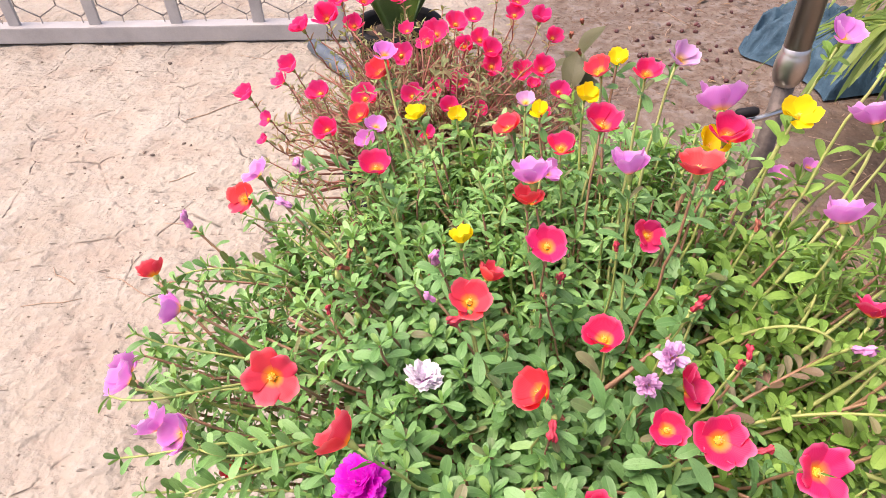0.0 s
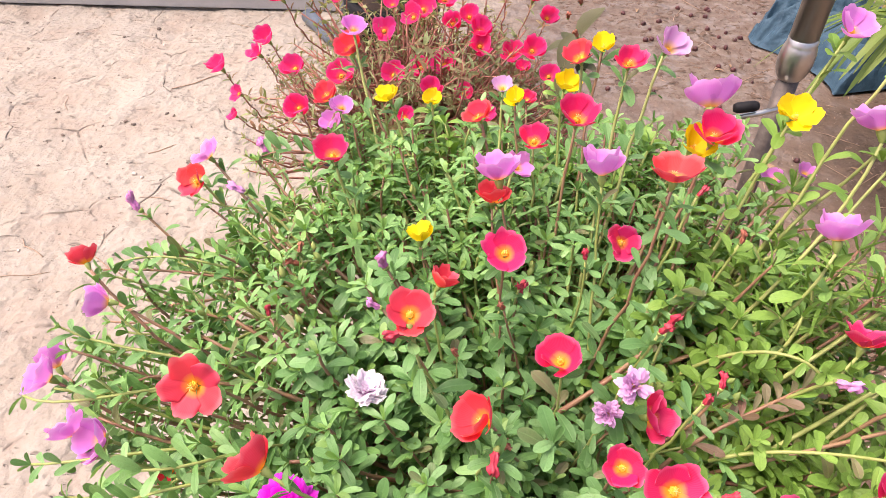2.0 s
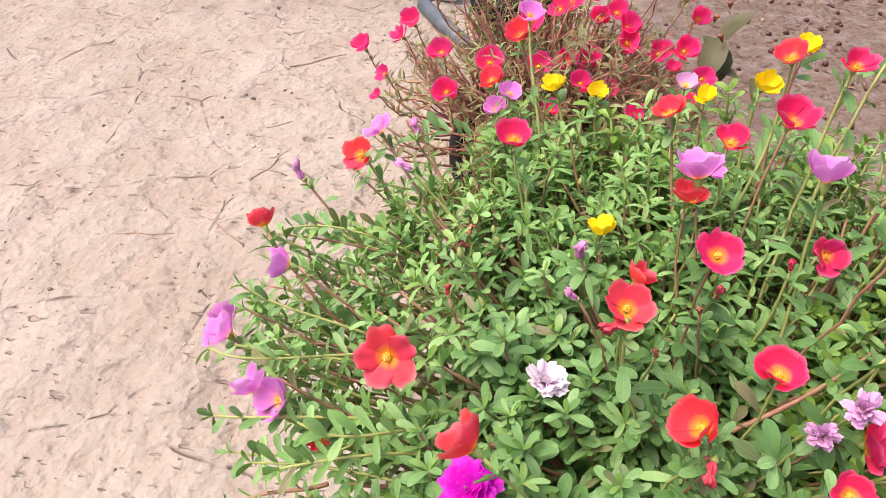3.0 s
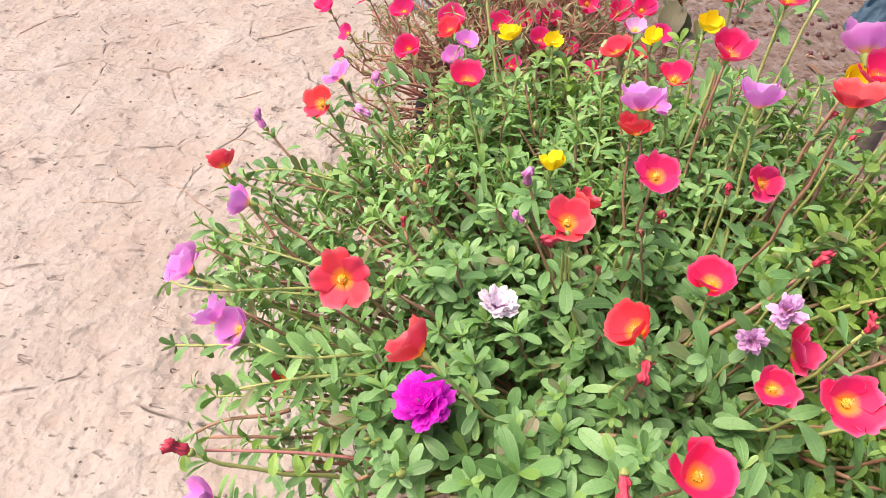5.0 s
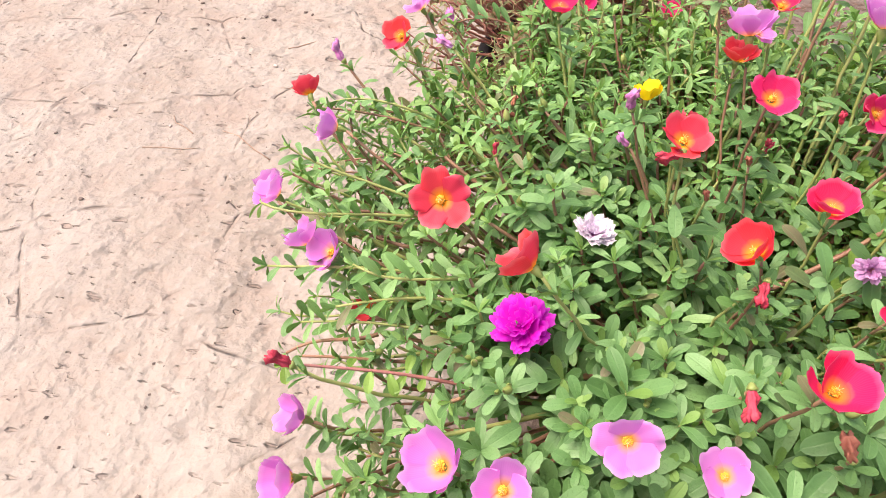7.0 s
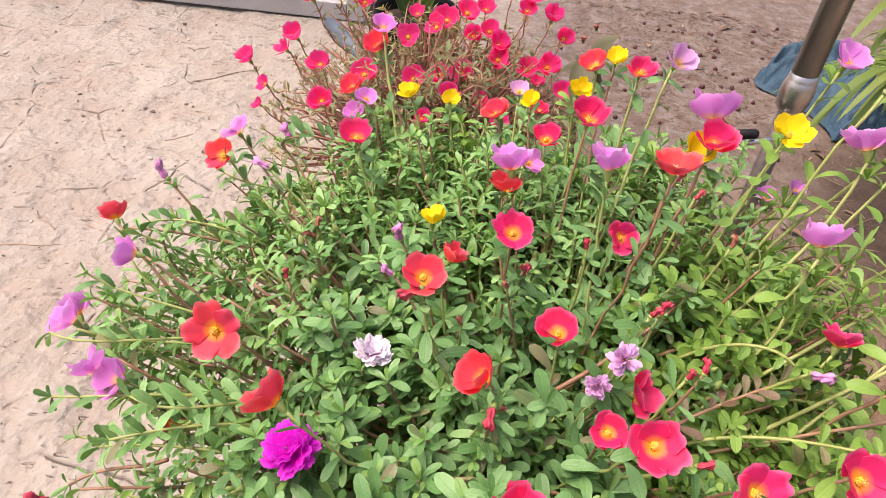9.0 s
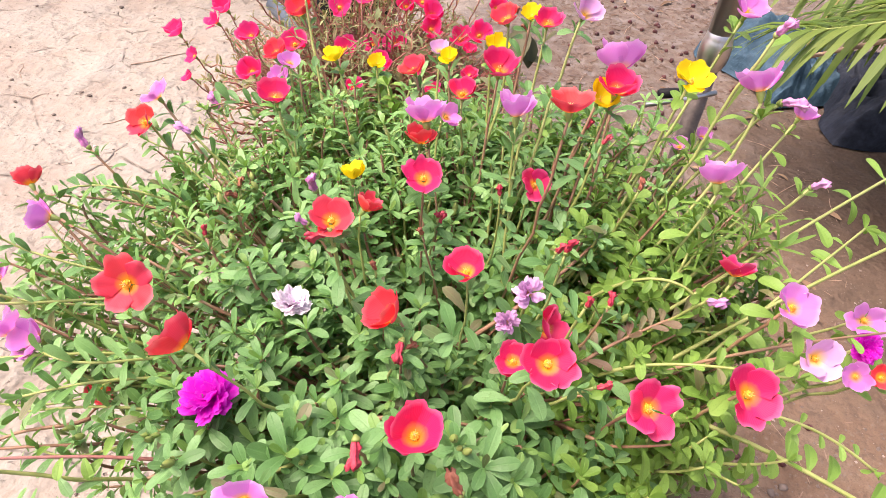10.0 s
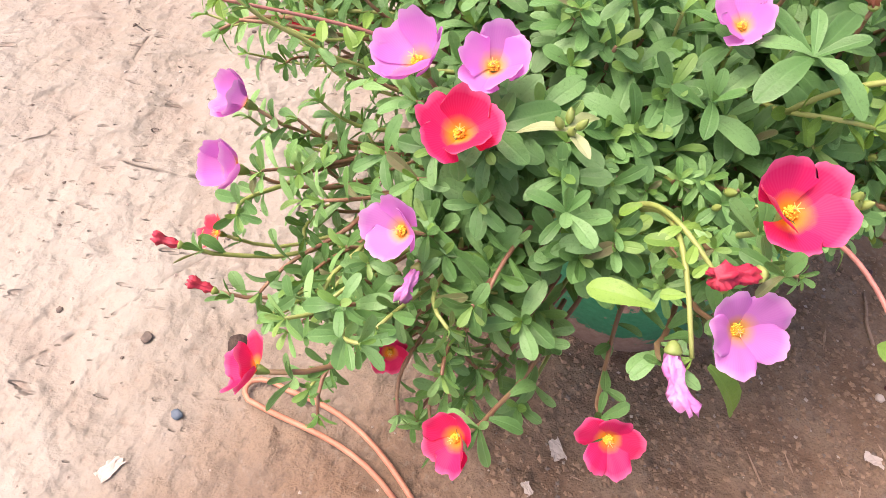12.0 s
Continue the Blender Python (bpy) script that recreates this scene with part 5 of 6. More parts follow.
# ---- the crimson moss rose behind it ----
def build_moss_rose():
    rng = random.Random(23)
    at = Vector((-0.02, 0.93, 0.17))
    plant = thing("moss_rose_plant", at, "twiggy moss rose with small crimson flowers and reddish stems", "plant")
    leaves = LeafBatch("needle", rng)
    wide = LeafBatch("lance", rng)
    sv, sf = [], []
    for i in range(1000):
        a, q = rng.uniform(0, 6.28), math.sqrt(rng.random())
        x, y = -0.02 + 0.26 * q * math.cos(a), 0.93 + 0.25 * q * math.sin(a)
        z = 0.22 + 0.17 * (1 - q**3) * rng.uniform(0.3, 1.0) + rng.uniform(-0.05, 0.05)
        if x < -0.10 - 0.3 * (y - 0.72) and y < 0.95 and i % 6:
            continue
        tip = Vector((x, y, z))
        way = Vector((math.cos(a) * q, math.sin(a) * q, 0.7)) + Vector((rng.uniform(-1, 1), rng.uniform(-1, 1), rng.uniform(-1, 1))) * 0.4
        way.normalize()
        sprig(leaves if i % 3 else wide, tip, way, rng.uniform(0.014, 0.02), rng, 5, 3, 0.9)
        mid = tip - way * 0.05
        foot = mid.lerp(at + Vector((rng.uniform(-0.06, 0.06), rng.uniform(-0.06, 0.06), 0.0)), 0.6)
        v, f = tube_data([p - at for p in (foot, mid, tip)], [0.0020, 0.0016, 0.0010], 4, len(sv))
        sv += v
        sf += f
    rows_a = [(-0.147, 1.000, 0.446, 14, 25, 260), (-0.110, 1.000, 0.443, 13, 25, 300), (-0.062, 1.050, 0.428, 14, 25, 240), (-0.165, 0.970, 0.430, 17, 30, 260),
              (-0.207, 0.970, 0.416, 14, 30, 200), (-0.126, 0.980, 0.414, 13, 25, 280), (-0.213, 0.900, 0.386, 14, 30, 220), (-0.230, 0.900, 0.362, 13, 45, 200),
              (-0.280, 0.880, 0.355, 14, 30, 190), (-0.158, 0.830, 0.381, 13, 30, 250), (-0.091, 0.800, 0.389, 14, 30, 270), (-0.004, 0.980, 0.399, 16, 35, 270),
              (-0.017, 0.960, 0.393, 14, 40, 250), (0.026, 1.000, 0.406, 14, 30, 280), (0.053, 1.020, 0.406, 13, 25, 280), (-0.047, 0.980, 0.404, 11, 25, 270)]
    rows_b = [(-0.051, 0.910, 0.395, 14, 40, 268), (0.039, 0.960, 0.387, 14, 35, 270), (0.063, 0.980, 0.389, 13, 30, 280), (0.079, 0.950, 0.382, 15, 35, 280),
              (0.079, 0.930, 0.369, 15, 38, 270), (0.030, 0.900, 0.356, 15, 35, 265), (0.000, 0.880, 0.360, 13, 35, 265), (-0.034, 0.850, 0.364, 13, 35, 260),
              (0.124, 0.930, 0.359, 14, 30, 280), (0.150, 0.900, 0.380, 14, 30, 280), (0.120, 1.020, 0.431, 14, 25, 290), (0.093, 1.050, 0.435, 14, 25, 290),
              (0.115, 1.000, 0.418, 12, 25, 280), (0.152, 0.980, 0.420, 15, 25, 290), (0.176, 1.000, 0.381, 13, 35, 290), (0.170, 0.850, 0.369, 12, 30, 280)]
    rows_c = [(0.136, 0.880, 0.363, 9, 20, 270), (0.021, 0.800, 0.373, 12, 30, 270), (-0.136, 0.750, 0.371, 14, 35, 260), (-0.227, 0.800, 0.357, 10, 40, 220),
              (-0.235, 0.790, 0.330, 8, 50, 200), (0.060, 0.850, 0.340, 11, 30, 280), (-0.010, 0.770, 0.350, 10, 30, 270), (0.090, 0.780, 0.350, 10, 30, 280)]
    for x, y, z, r, tilt, turn in rows_a + rows_b + rows_c:
        foot, axis = bloom(plant, "rose", (x, y, z), r * 1.3, tilt, turn, rng, 0 if tilt > 38 else 1)
        flower_stem(plant, foot, axis, at + Vector((0.65 * (x - at.x), 0.65 * (y - at.y), 0.12)), rng, STEM_TWIG, 0.0011, wide, 0.014)
    olive = leaves.rows
    leaves.singles(olive[:150], LEAF_OLIVE, plant)
    wide.singles(wide.rows[:120], LEAF_OLIVE, plant)
    tagged(put("foliage", leaves.joined("foliage", olive[150:], LEAF_OLIVE, at), plant), kind="stuff")
    tagged(put("foliage", wide.joined("foliage", wide.rows[120:], LEAF_OLIVE, at), plant), kind="stuff")
    tagged(put("twig", mesh_from("twig", sv, sf, STEM_TWIG), plant), kind="stuff")


build_moss_rose()


# ---- a broad-leaved plant in a black pot, further back ----
def build_broad_plant():
    rng = random.Random(31)
    spot = Vector((-0.11, 1.42, -0.002))
    build_pot("flower_pot", spot, 0.07, 0.09, 0.24, BLACK_PLASTIC, "black plastic pot holding a broad-leaved plant")
    at = spot + Vector((0, 0, 0.225))
    plant = thing("broad_leaved_plant", at, "plant with long broad green leaves in a black pot", "plant")
    shapes = [mesh_from("leaf", *leaf_shape("lance", c, 0.3)[:2], LEAF_DARK, leaf_shape("lance", c, 0.3)[2]) for c in (0.2, 0.35, 0.5)]
    for k in range(9):
        a = 2.4 * k
        el = radians(rng.uniform(62, 84))
        d = Vector((math.cos(a) * math.cos(el), math.sin(a) * math.cos(el), math.sin(el)))
        side = d.cross(Vector((0, 0, 1))).normalized()
        n = side.cross(d)
        s = rng.uniform(0.22, 0.32)
        m = Matrix((d * s, n.cross(d) * s, n * s)).transposed().to_4x4()
        m.translation = Vector((0.03 * math.cos(a), 0.03 * math.sin(a), 0.0))
        put("leaf", shapes[k % 3], plant, m)
    put("stem", tube("stem", [(0, 0, -0.03), (0.003, 0.0, 0.03), (0.0, 0.004, 0.07)], [0.012, 0.011, 0.006], STEM_GREEN, 8), plant)


build_broad_plant()


# ---- a small dark-leaved plant with faded flowers ----
def build_dark_plant():
    rng = random.Random(37)
    at = Vector((0.235, 1.10, 0.0))
    plant = thing("dark_leaved_plant", at, "small plant with dark leathery leaves and faded flowers", "plant")
    put("stem", tube("stem", [(0.0, 0, -0.005), (0.008, 0, 0.10), (-0.004, 0, 0.20), (0.0, 0.0, 0.30)], [0.007, 0.006, 0.005, 0.004], STEM_TWIG, 8), plant)
    v, f, u = leaf_shape("broad", 0.25, 0.35)
    me = mesh_from("leaf", v, f, LEAF_SHADY, u)
    for k, (turn, lift, s, z) in enumerate(((20, 55, 0.075, 0.30), (250, -35, 0.085, 0.31), (175, -10, 0.06, 0.29), (300, -55, 0.07, 0.30), (60, 10, 0.06, 0.27), (120, 30, 0.05, 0.28), (330, 15, 0.055, 0.25))):
        t, e, s = radians(turn), radians(lift), s * 0.85
        d = Vector((math.cos(t) * math.cos(e), math.sin(t) * math.cos(e), math.sin(e)))
        n = d.cross(Vector((0, 0, 1))).normalized().cross(d)
        m = Matrix((d * s, n.cross(d) * s, n * s)).transposed().to_4x4()
        m.translation = Vector((0, 0, z))
        put("leaf", me, plant, m)
    for x, y, z in ((-0.02, -0.01, 0.345), (0.0, 0.01, 0.36), (-0.005, -0.02, 0.32)):
        wilt(plant, "brown", at + Vector((x, y, z)), 8, 30, rng.uniform(0, 360), rng)


build_dark_plant()


# ---- steel frame, sheets and palm on the right-hand side ----
def build_frame():
    at = Vector((0.430, 0.77, 0.0))
    rack = thing("steel_frame", at, "stainless steel tube frame with ball collar and capped bar", "frame")
    put("upper_tube", tube("upper_tube", [(-0.002, 0, 0.43), (-0.006, 0.0, 0.8), (-0.012, 0.0, 1.25)], 0.0150, STEEL, 24), rack)
    put("lower_tube", tube("lower_tube", [(0.006, 0.0, -0.004), (0.002, 0, 0.2), (-0.001, 0.0, 0.42)], 0.0115, SHADED_STEEL, 24), rack)
    put("collar", lathe("collar", [(0.0116, 0.414), (0.0150, 0.418), (0.0178, 0.426), (0.0189, 0.436), (0.0184, 0.446), (0.0168, 0.453), (0.0160, 0.455), (0.0160, 0.461), (0.0140, 0.463)], POLISHED, 32), rack, Matrix.Translation((-0.0018, 0.0, 0.0)), "polished ball collar")
    bar = put("cross_bar", tube("cross_bar", [(-0.075, -0.03, 0.374), (-0.03, -0.027, 0.384), (0.012, -0.016, 0.392)], 0.0032, STEEL, 16), rack)
    put("end_cap", tube("end_cap", [(-0.063, -0.030, 0.391), (-0.059, -0.030, 0.3915), (-0.041, -0.029, 0.3938), (-0.037, -0.0285, 0.3942)], [0.0045, 0.0062, 0.0062, 0.0045], BLACK_PLASTIC, 16), bar, None, "black plastic cap")


build_frame()


def crumpled_sheet(name, place, size, height, material, label, seed, turn=0.0):
    n = 96
    verts, faces = [], []
    for j in range(n):
        for i in range(n):
            x, y = (i / (n - 1) - 0.5) * size[0], (j / (n - 1) - 0.5) * size[1]
            p = Vector((x * 4, y * 4, seed))
            q = max(abs(2 * i / (n - 1) - 1), abs(2 * j / (n - 1) - 1))
            z = height * (1 - q**3) * (0.65 + 0.9 * noise.noise(p * 0.8)) + 0.45 * height * (1 - q**4) * (0.5 - abs(noise.noise(p * 2.2))) + (1 - q**14) * (0.40 * height * (0.4 - abs(noise.noise(p * 5))) + 0.22 * height * (0.4 - abs(noise.noise(p * 11))))
            verts.append((x + 0.06 * noise.noise(p * 1.3), y + 0.06 * noise.noise(p * 1.7 + Vector((5, 0, 0))), max(0.004, z)))
    for j in range(n - 1):
        for i in range(n - 1):
            a = j * n + i
            faces.append((a, a + 1, a + n + 1, a + n))
    return solo(name, mesh_from(name, verts, faces, material), pose(*place, 0, 0, turn), label, "sheet")


crumpled_sheet("blue_tarpaulin", (1.03, 1.70, 0.0), (0.34, 0.32), 0.13, BLUE_SHEET, "crumpled blue tarpaulin heaped on the soil", 1.0, 20)
crumpled_sheet("dark_sheet", (1.36, 1.46, 0.0), (0.62, 0.36), 0.15, DARK_SHEET, "dark blue crumpled sheet under the palm fronds", 7.0, -8)
build_pot("flower_pot", (1.10, 0.93, -0.002), 0.12, 0.16, 0.2, GREY_POT, "grey plastic pot standing on bare soil")


def build_palm():
    rng = random.Random(41)
    at = Vector((1.55, 1.45, 0.0))
    palm = thing("areca_palm", at, "areca palm with arching yellow-green fronds", "palm")
    shapes = [leaf_shape("blade", c, 0.5) for c in (0.55, 0.75, 0.95)]
    meshes = [mesh_from("leaflet", v, f, LEAF_PALM, u) for v, f, u in shapes]
    fronds = [((1.50, 1.35, 0.30), (1.25, 1.10, 0.60), (0.88, 1.04, 0.40), (0.63, 1.05, 0.366)),
              ((1.52, 1.45, 0.30), (1.40, 1.30, 0.78), (1.05, 1.22, 0.52), (0.70, 1.20, 0.44)),
              ((1.56, 1.42, 0.30), (1.45, 1.20, 0.66), (1.15, 1.06, 0.50), (0.84, 1.02, 0.43)),
              ((1.55, 1.44, 0.30), (1.40, 1.30, 0.55), (1.10, 1.25, 0.40), (0.76, 1.24, 0.31)),
              ((1.55, 1.50, 0.30), (1.50, 1.60, 0.90), (1.25, 1.55, 0.75), (0.95, 1.45, 0.50)),
              ((1.56, 1.46, 0.30), (1.50, 1.40, 0.62), (1.25, 1.36, 0.52), (0.98, 1.34, 0.42)),
              ((1.57, 1.50, 0.30), (1.52, 1.52, 0.70), (1.30, 1.50, 0.66), (1.04, 1.46, 0.40)),
              ((1.58, 1.50, 0.25), (1.45, 1.50, 0.50), (1.25, 1.50, 0.42), (0.96, 1.46, 0.27)),
              ((1.58, 1.55, 0.25), (1.50, 1.65, 0.45), (1.30, 1.70, 0.40), (1.00, 1.66, 0.22)),
              ((1.57, 1.46, 0.25), (1.42, 1.40, 0.46), (1.18, 1.36, 0.40), (0.86, 1.34, 0.30))]
    for p in fronds:
        pts = bezier(*(Vector(q) + Vector((0.04, 0.0, 0.0)) for q in p), 40)
        rachis = put("frond", tube("frond", [q - at for q in pts], [0.005 - 0.0036 * i / 40 for i in range(41)], STEM_GREEN, 6), palm)
        for i in range(9, 41):
            if rng.random() < 0.04:
                continue
            d = (pts[min(i + 1, 40)] - pts[i - 1]).normalized()
            side = d.cross(Vector((0, 0, 1))).normalized()
            for sgn in (-1, 1):
                way = (d * (0.75 if i < 34 else 1.1) + side * sgn * rng.uniform(0.55, 0.85) + Vector((0, 0, rng.uniform(0.0, 0.35)))).normalized()
                n = (Vector((0, 0, 1)) - way * way.z).normalized()
                s = rng.uniform(0.14, 0.18) * (1.0 if i < 32 else 0.8)
                m = Matrix((way * s, n.cross(way) * s * 1.35, n * s)).transposed().to_4x4()
                m.translation = pts[i] - at
                put("leaflet", meshes[rng.randrange(3)], rachis, m)
    for a, b, c in (((0.70, 1.26, 0.46), (0.95, 1.30, 0.53), (1.40, 1.40, 0.46)), ((0.76, 1.18, 0.49), (1.0, 1.24, 0.54), (1.42, 1.40, 0.44)),
                    ((0.66, 1.34, 0.40), (0.95, 1.38, 0.45), (1.40, 1.44, 0.40)), ((0.72, 1.10, 0.30), (0.98, 1.20, 0.33), (1.42, 1.40, 0.34))):
        put("dry_stalk", tube("dry_stalk", [Vector(q) - at for q in bezier(a, Vector(a).lerp(Vector(b), 0.6), b, c, 10)], [0.0035 + 0.0004 * i for i in range(11)], STRAW, 6), palm, None, "dry brown frond stalk")
    put("trunk", tube("trunk", [(0, 0, -0.01), (0.0, 0.0, 0.2), (-0.01, -0.02, 0.36)], [0.05, 0.04, 0.02], STEM_GREEN, 12), palm)


build_palm()


def build_pipe():
    pts = [(-0.40, 1.80, 0.02), (-0.33, 1.70, 0.021), (-0.20, 1.52, 0.019)]
    solo("plastic_pipe", tube("plastic_pipe", pts, 0.02, SLATE_PIPE, 20), Matrix(), "slate-grey plastic pipe lying on the ground", "pipe")


build_pipe()


# ---- litter on the ground ----
def pebble_mesh(material, seed, flat=0.6):
    bm = bmesh.new()
    bmesh.ops.create_icosphere(bm, subdivisions=2, radius=1.0)
    for v in bm.verts:
        v.co *= 1 + 0.32 * noise.noise(v.co * 1.6 + Vector((seed, 0, 0))) + 0.16 * noise.noise(v.co * 4.0 + Vector((0, seed, 0)))
        v.co.z *= flat
    return mesh_from_bm("pebble", bm, material)


def build_litter():
    rng = random.Random(53)
    dark = [pebble_mesh(STONE, s, 0.45) for s in (1.0, 4.0, 9.0)]
    light = [pebble_mesh(STONE_PALE, s) for s in (2.0, 6.0)]

    def lay(name, me, x, y, s, label, category, group):
        ob = solo(name, me, pose(x, y, ground_z(x, y) + s * 0.35, rng.uniform(-15, 15), rng.uniform(-15, 15), rng.uniform(0, 360)) @ Matrix.Diagonal((s, s * rng.uniform(0.6, 1), s, 1)), label, category, group)
        return ob

    for x, y, s in ((-0.676, 1.263, 0.010), (-0.70, 1.275, 0.008), (-0.668, 1.112, 0.005), (-0.599, 1.301, 0.007), (-0.868, 1.302, 0.008), (-0.955, 1.455, 0.007),
                    (-0.946, 1.096, 0.007), (-0.74, 1.25, 0.006), (-0.854, 1.269, 0.006), (-0.806, 1.741, 0.010), (-1.096, 1.596, 0.008), (-0.811, 1.106, 0.005)):
        lay("pebble", rng.choice(dark), x, y, s * 0.6, "small dark stone on the pale ground", "pebble", "pebbles on the ground")
    for x, y, s in ((-0.600, 1.085, 0.006), (-0.58, 1.075, 0.004)):
        lay("pebble", light[0], x, y, s, "small whitish stone on the pale ground", "pebble", "pebbles on the ground")
    for _ in range(75):
        x, y = rng.uniform(-1.4, -0.25), rng.uniform(0.1, 1.85)
        lay("pebble", rng.choice(dark + light[:1]), x, y, rng.uniform(0.0013, 0.0030) * (1.0 if y < 0.6 else 1.6), "small stone on the pale ground", "pebble", "pebbles on the ground")
    for _ in range(60):
        x, y = rng.uniform(0.0, 1.0), rng.uniform(0.02, 0.8)
        lay("pebble", rng.choice(dark + light), x, y, rng.uniform(0.002, 0.006), "small stone on brown soil", "pebble", "pebbles on the soil")
    fruit = [pebble_mesh(FRUIT, s, 0.92) for s in (3.0, 8.0)]
    for _ in range(64):
        x, y = rng.gauss(0.74, 0.17), rng.gauss(1.80, 0.24)
        lay("fallen_fruit", rng.choice(fruit), x, y, rng.uniform(0.005, 0.0085), "small dark red fruit fallen on the soil", "fruit", "fallen fruit")
    for x, y, s in ((0.422, 0.245, 0.007), (0.541, 0.43, 0.009), (0.54, 0.496, 0.009), (0.60, 0.489, 0.010), (0.50, 0.36, 0.008), (0.448, 0.394, 0.007), (0.66, 0.55, 0.009), (0.46, 0.20, 0.006)):
        lay("fallen_fruit", rng.choice(fruit), x, y, s * 0.65, "small dark fruit fallen on the soil", "fruit", "fallen fruit")
    # twigs and straws
    for k in range(46):
        if k == 0:
            x, y, l, a, r = -0.575, 1.175, 0.06, 35, 0.0011
        elif k == 1:
            x, y, l, a, r = 0.425, 0.33, 0.07, 80, 0.002
        else:
            x, y = (rng.uniform(0.4, 1.3), rng.uniform(0.5, 2.3)) if k < 38 else (rng.uniform(-1.2, -0.3), rng.uniform(0.5, 1.8))
            l, a, r = rng.uniform(0.03, 0.15), rng.uniform(0, 180), rng.uniform(0.0006, 0.0013)
        c = Vector((math.cos(radians(a)), math.sin(radians(a)), 0))
        pts = [Vector((x, y, 0)) + c * (l * t) + Vector((0, 0, 0)) for t in (-0.5, -0.15, 0.2, 0.5)]
        pts = [Vector((p.x + rng.uniform(-1, 1) * 0.05 * l, p.y + rng.uniform(-1, 1) * 0.05 * l, ground_z(p.x, p.y) + r)) for p in pts]
        solo("twig", tube("twig", [p - pts[0] for p in pts], [r, r, r * 0.9, r * 0.5], STRAW, 5), Matrix.Translation(pts[0]), "thin dry twig lying on the ground", "twig", "twigs on the ground")
    # dead leaves under the palm
    v, f, u = leaf_shape("lance", 0.3, 0.5)
    dead = mesh_from("dead_leaf", v, f, DEAD_LEAF, u)
    for _ in range(50):
        x, y = rng.uniform(0.5, 1.4), rng.uniform(0.7, 2.3)
        s = rng.uniform(0.02, 0.05)
        solo("dead_leaf", dead, pose(x, y, ground_z(x, y) + 0.004, rng.uniform(-12, 12), rng.uniform(-12, 12), rng.uniform(0, 360)) @ Matrix.Diagonal((s, s, s, 1)),
             "dry curled brown leaf on the soil", "leaf", "dead leaves on the soil")
    # crumbs of soil and grit strewn everywhere
    octa = np.array([(1, 0, 0), (0, 1, 0), (-1, 0, 0), (0, -1, 0), (0, 0, 0.7), (0, 0, -0.4)])
    tri = [(0, 1, 4), (1, 2, 4), (2, 3, 4), (3, 0, 4), (1, 0, 5), (2, 1, 5), (3, 2, 5), (0, 3, 5)]
    for name, material, count, box, label in (("soil_crumbs", STONE, 3600, (-0.1, 0.9, 0.0, 1.5), "dark crumbs of soil scattered over the ground"),
                                              ("leaf_litter", LITTER, 2400, (0.30, 1.1, 1.45, 2.25), "dark scraps of leaf litter scattered over soil"),
                                              ("straw_bits", STRAW, 700, (0.05, 1.0, 0.0, 1.6), "short bits of straw scattered over the soil"),
                                              ("loose_soil", SOIL_CRUMB, 5200, (-0.02, 0.55, 0.0, 0.42), "brown crumbs of loose soil round the pot"),
                                              ("grit", GRIT, 1500, (-0.8, 0.9, 0.02, 1.3), "pale grit scattered over the ground"),
                                              ("dark_grit", STONE, 420, (-1.3, 0.0, 0.05, 1.8), "dark grit scattered over the pale ground")):
        verts, faces = [], []
        for _ in range(count):
            x, y = rng.uniform(box[0], box[1]), rng.uniform(box[2], box[3])
            if name == "soil_crumbs" and x < 0.16 * y - 0.02 + rng.uniform(-0.06, 0.06):
                continue
            s = 0.0008 + 0.0026 * rng.random() ** 2.5
            if name == "grit":
                s *= 0.75
            if name == "loose_soil":
                if x < 0.16 * y + 0.02 * rng.gauss(0, 1):
                    continue
                s *= 1.25
            a = rng.uniform(0, 6.28)
            q = octa * s * np.array([[rng.uniform(0.7, 1.3) for _ in range(3)] for _ in range(6)])
            if name in ("leaf_litter", "straw_bits"):
                q = q * (np.array((5.5, 1.9, 0.6)) if name == "leaf_litter" else np.array((5.0, 0.5, 0.5)))
            q = np.stack([q[:, 0] * math.cos(a) - q[:, 1] * math.sin(a), q[:, 0] * math.sin(a) + q[:, 1] * math.cos(a), q[:, 2]], 1)
            base = len(verts)
            verts += [tuple(p) for p in q + np.array((x, y, ground_z(x, y) + 0.2 * s))]
            faces += [tuple(base + k for k in t) for t in tri]
        solo(name, mesh_from(name, verts, faces, material, None, False), Matrix(), label, "grit", kind="stuff")
    # single finds close to the pot
    chip = pebble_mesh(SLATE, 5.0, 0.35)
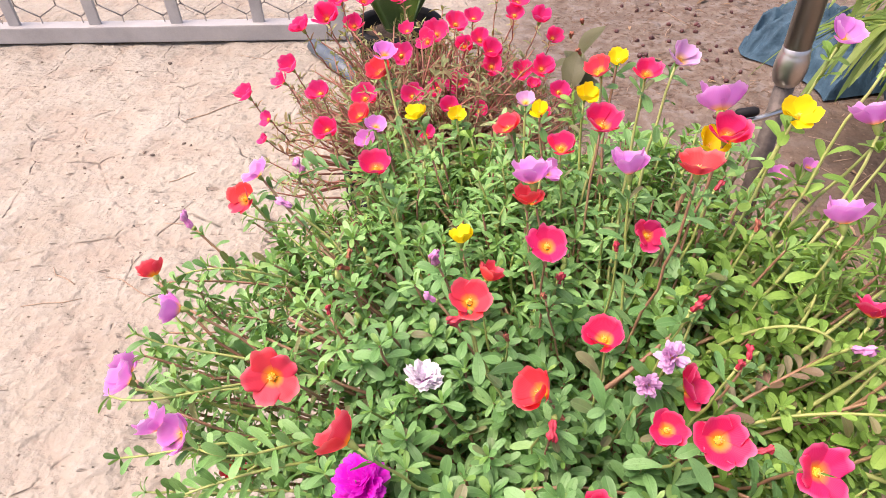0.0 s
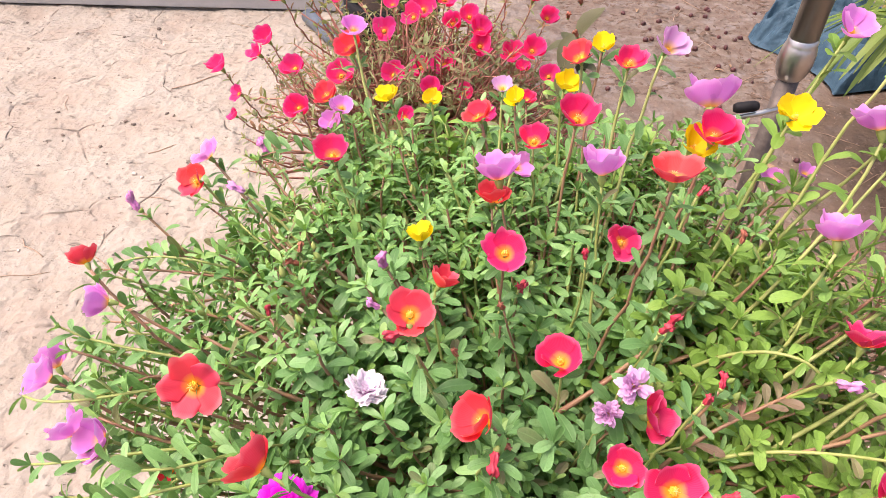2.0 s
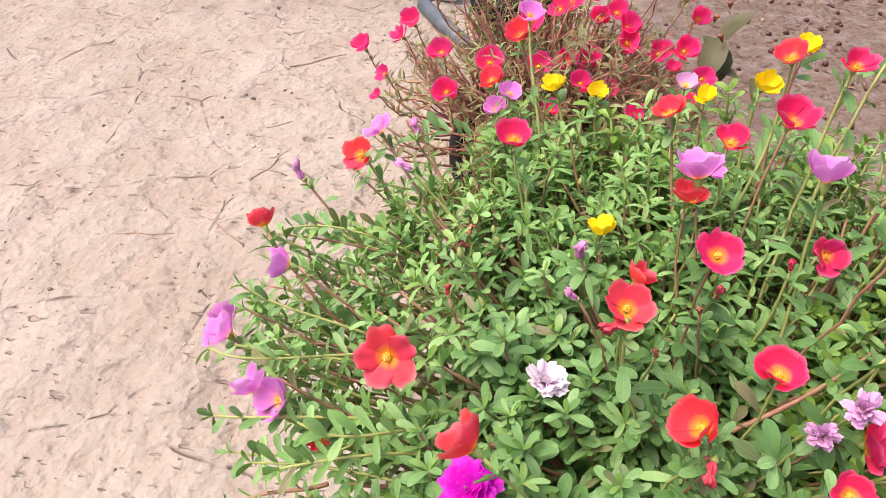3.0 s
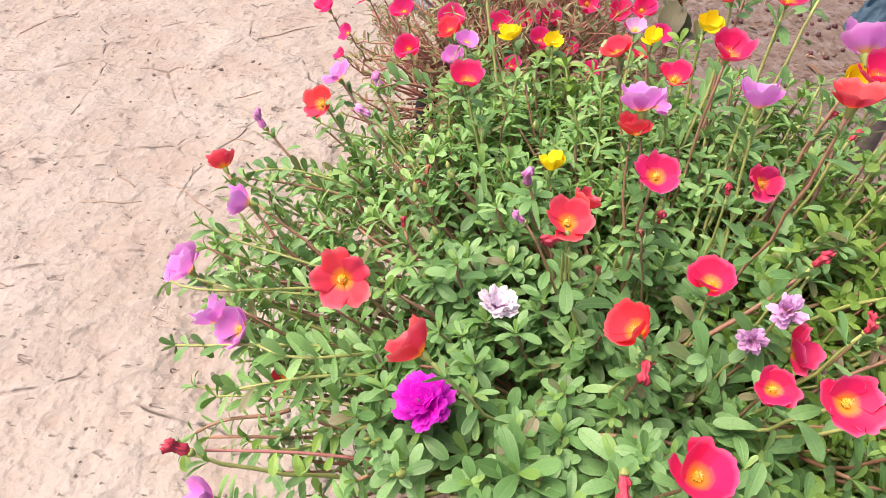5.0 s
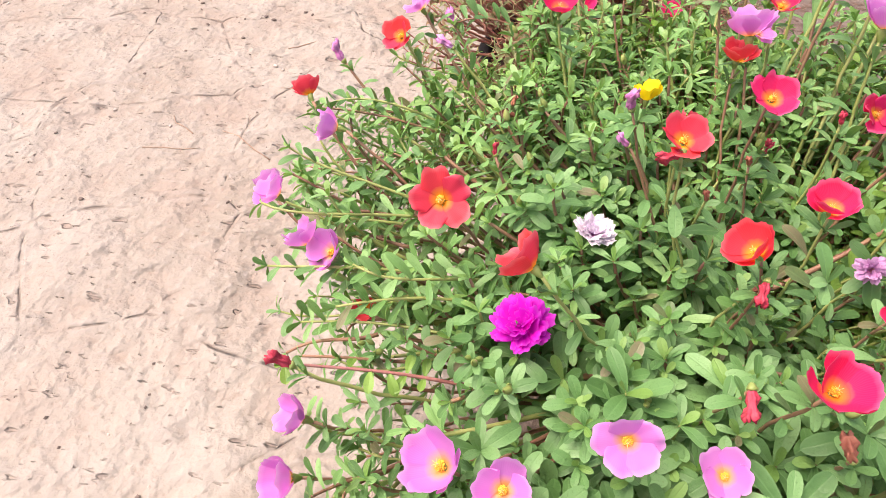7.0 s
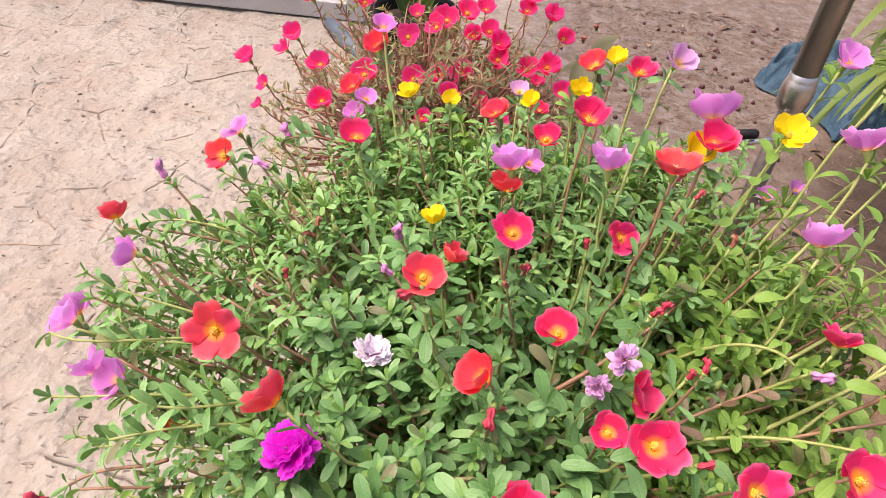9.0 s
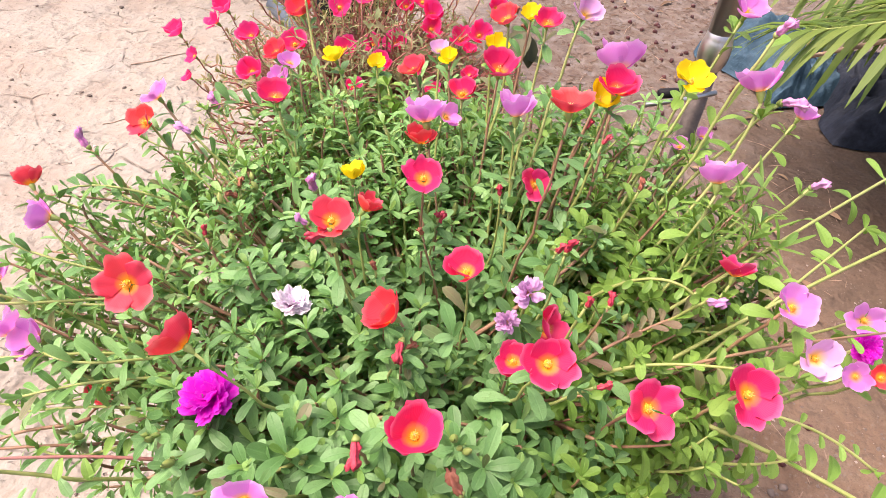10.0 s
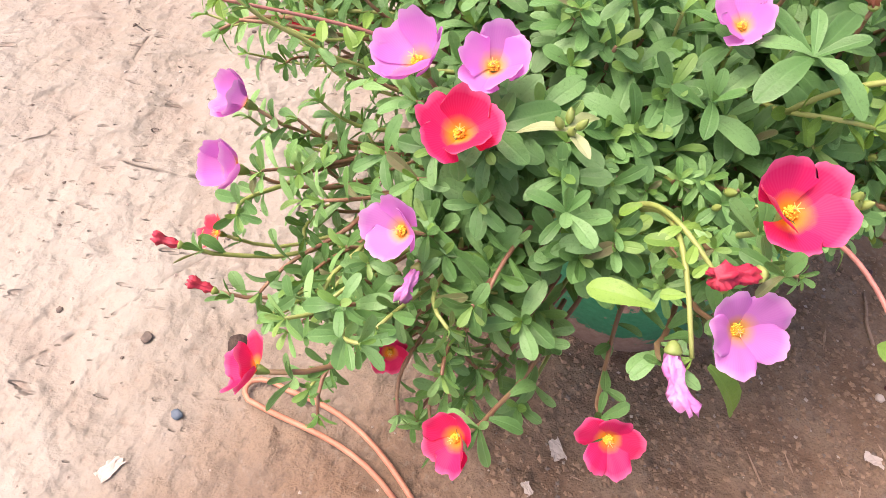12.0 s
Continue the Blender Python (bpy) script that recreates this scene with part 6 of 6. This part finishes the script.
    lay("slate_chip", chip, -0.261, 0.130, 0.006, "small blue-grey slate chip on pale ground", "stone chip", "")
    clod = pebble_mesh(SOIL, 12.0, 0.7)
    lay("soil_clod", clod, -0.226, 0.208, 0.012, "dark crumbly clod of soil on pale ground", "clod", "")
    lay("bark_flake", pebble_mesh(STONE, 15.0, 0.3), -0.315, 0.201, 0.006, "dark flake of bark on pale ground", "flake", "")
    lay("bark_flake", pebble_mesh(STONE, 17.0, 0.3), -0.414, 0.222, 0.004, "dark flake of bark on pale ground", "flake", "")
    for x, y, size, seed in ((0.087, 0.139, 0.020, 3.0), (0.060, 0.100, 0.012, 8.0), (0.384, 0.168, 0.016, 14.0), (-0.30, 0.075, 0.022, 21.0)):
        n = 7
        vs = []
        for j in range(n):
            for i in range(n):
                u, w = i / (n - 1) - 0.5, j / (n - 1) - 0.5
                p = Vector((u * 5 + seed, w * 5, seed))
                vs.append((size * (u + 0.18 * noise.noise(p)), 0.6 * size * (w + 0.25 * noise.noise(p * 1.7)), 0.0015 + size * 0.16 * abs(noise.noise(p * 1.3))))
        fs = [(j * n + i, j * n + i + 1, j * n + i + n + 1, j * n + i + n) for j in range(n - 1) for i in range(n - 1)]
        solo("paper_scrap", mesh_from("paper_scrap", vs, fs, STONE_PALE, None, False), pose(x, y, ground_z(x, y) + 0.0005, 0, 0, 37 * seed), "crumpled pale scrap of paper on the ground", "scrap", "scraps on the ground")
    loop = bezier((-0.053, 0.078, 0.005), (-0.10, 0.128, 0.006), (-0.15, 0.128, 0.007), (-0.20, 0.150, 0.006), 10)
    back = bezier((-0.20, 0.150, 0.006), (-0.215, 0.162, 0.006), (-0.20, 0.182, 0.008), (-0.166, 0.163, 0.008), 6)[1:]
    back += bezier((-0.166, 0.163, 0.008), (-0.12, 0.152, 0.008), (-0.085, 0.140, 0.007), (-0.030, 0.070, 0.005), 10)[1:]
    solo("rubber_strap", tube("rubber_strap", loop + back, 0.0027, ORANGE, 8), Matrix(), "looped faded orange rubber strap on the ground", "strap")


build_litter()
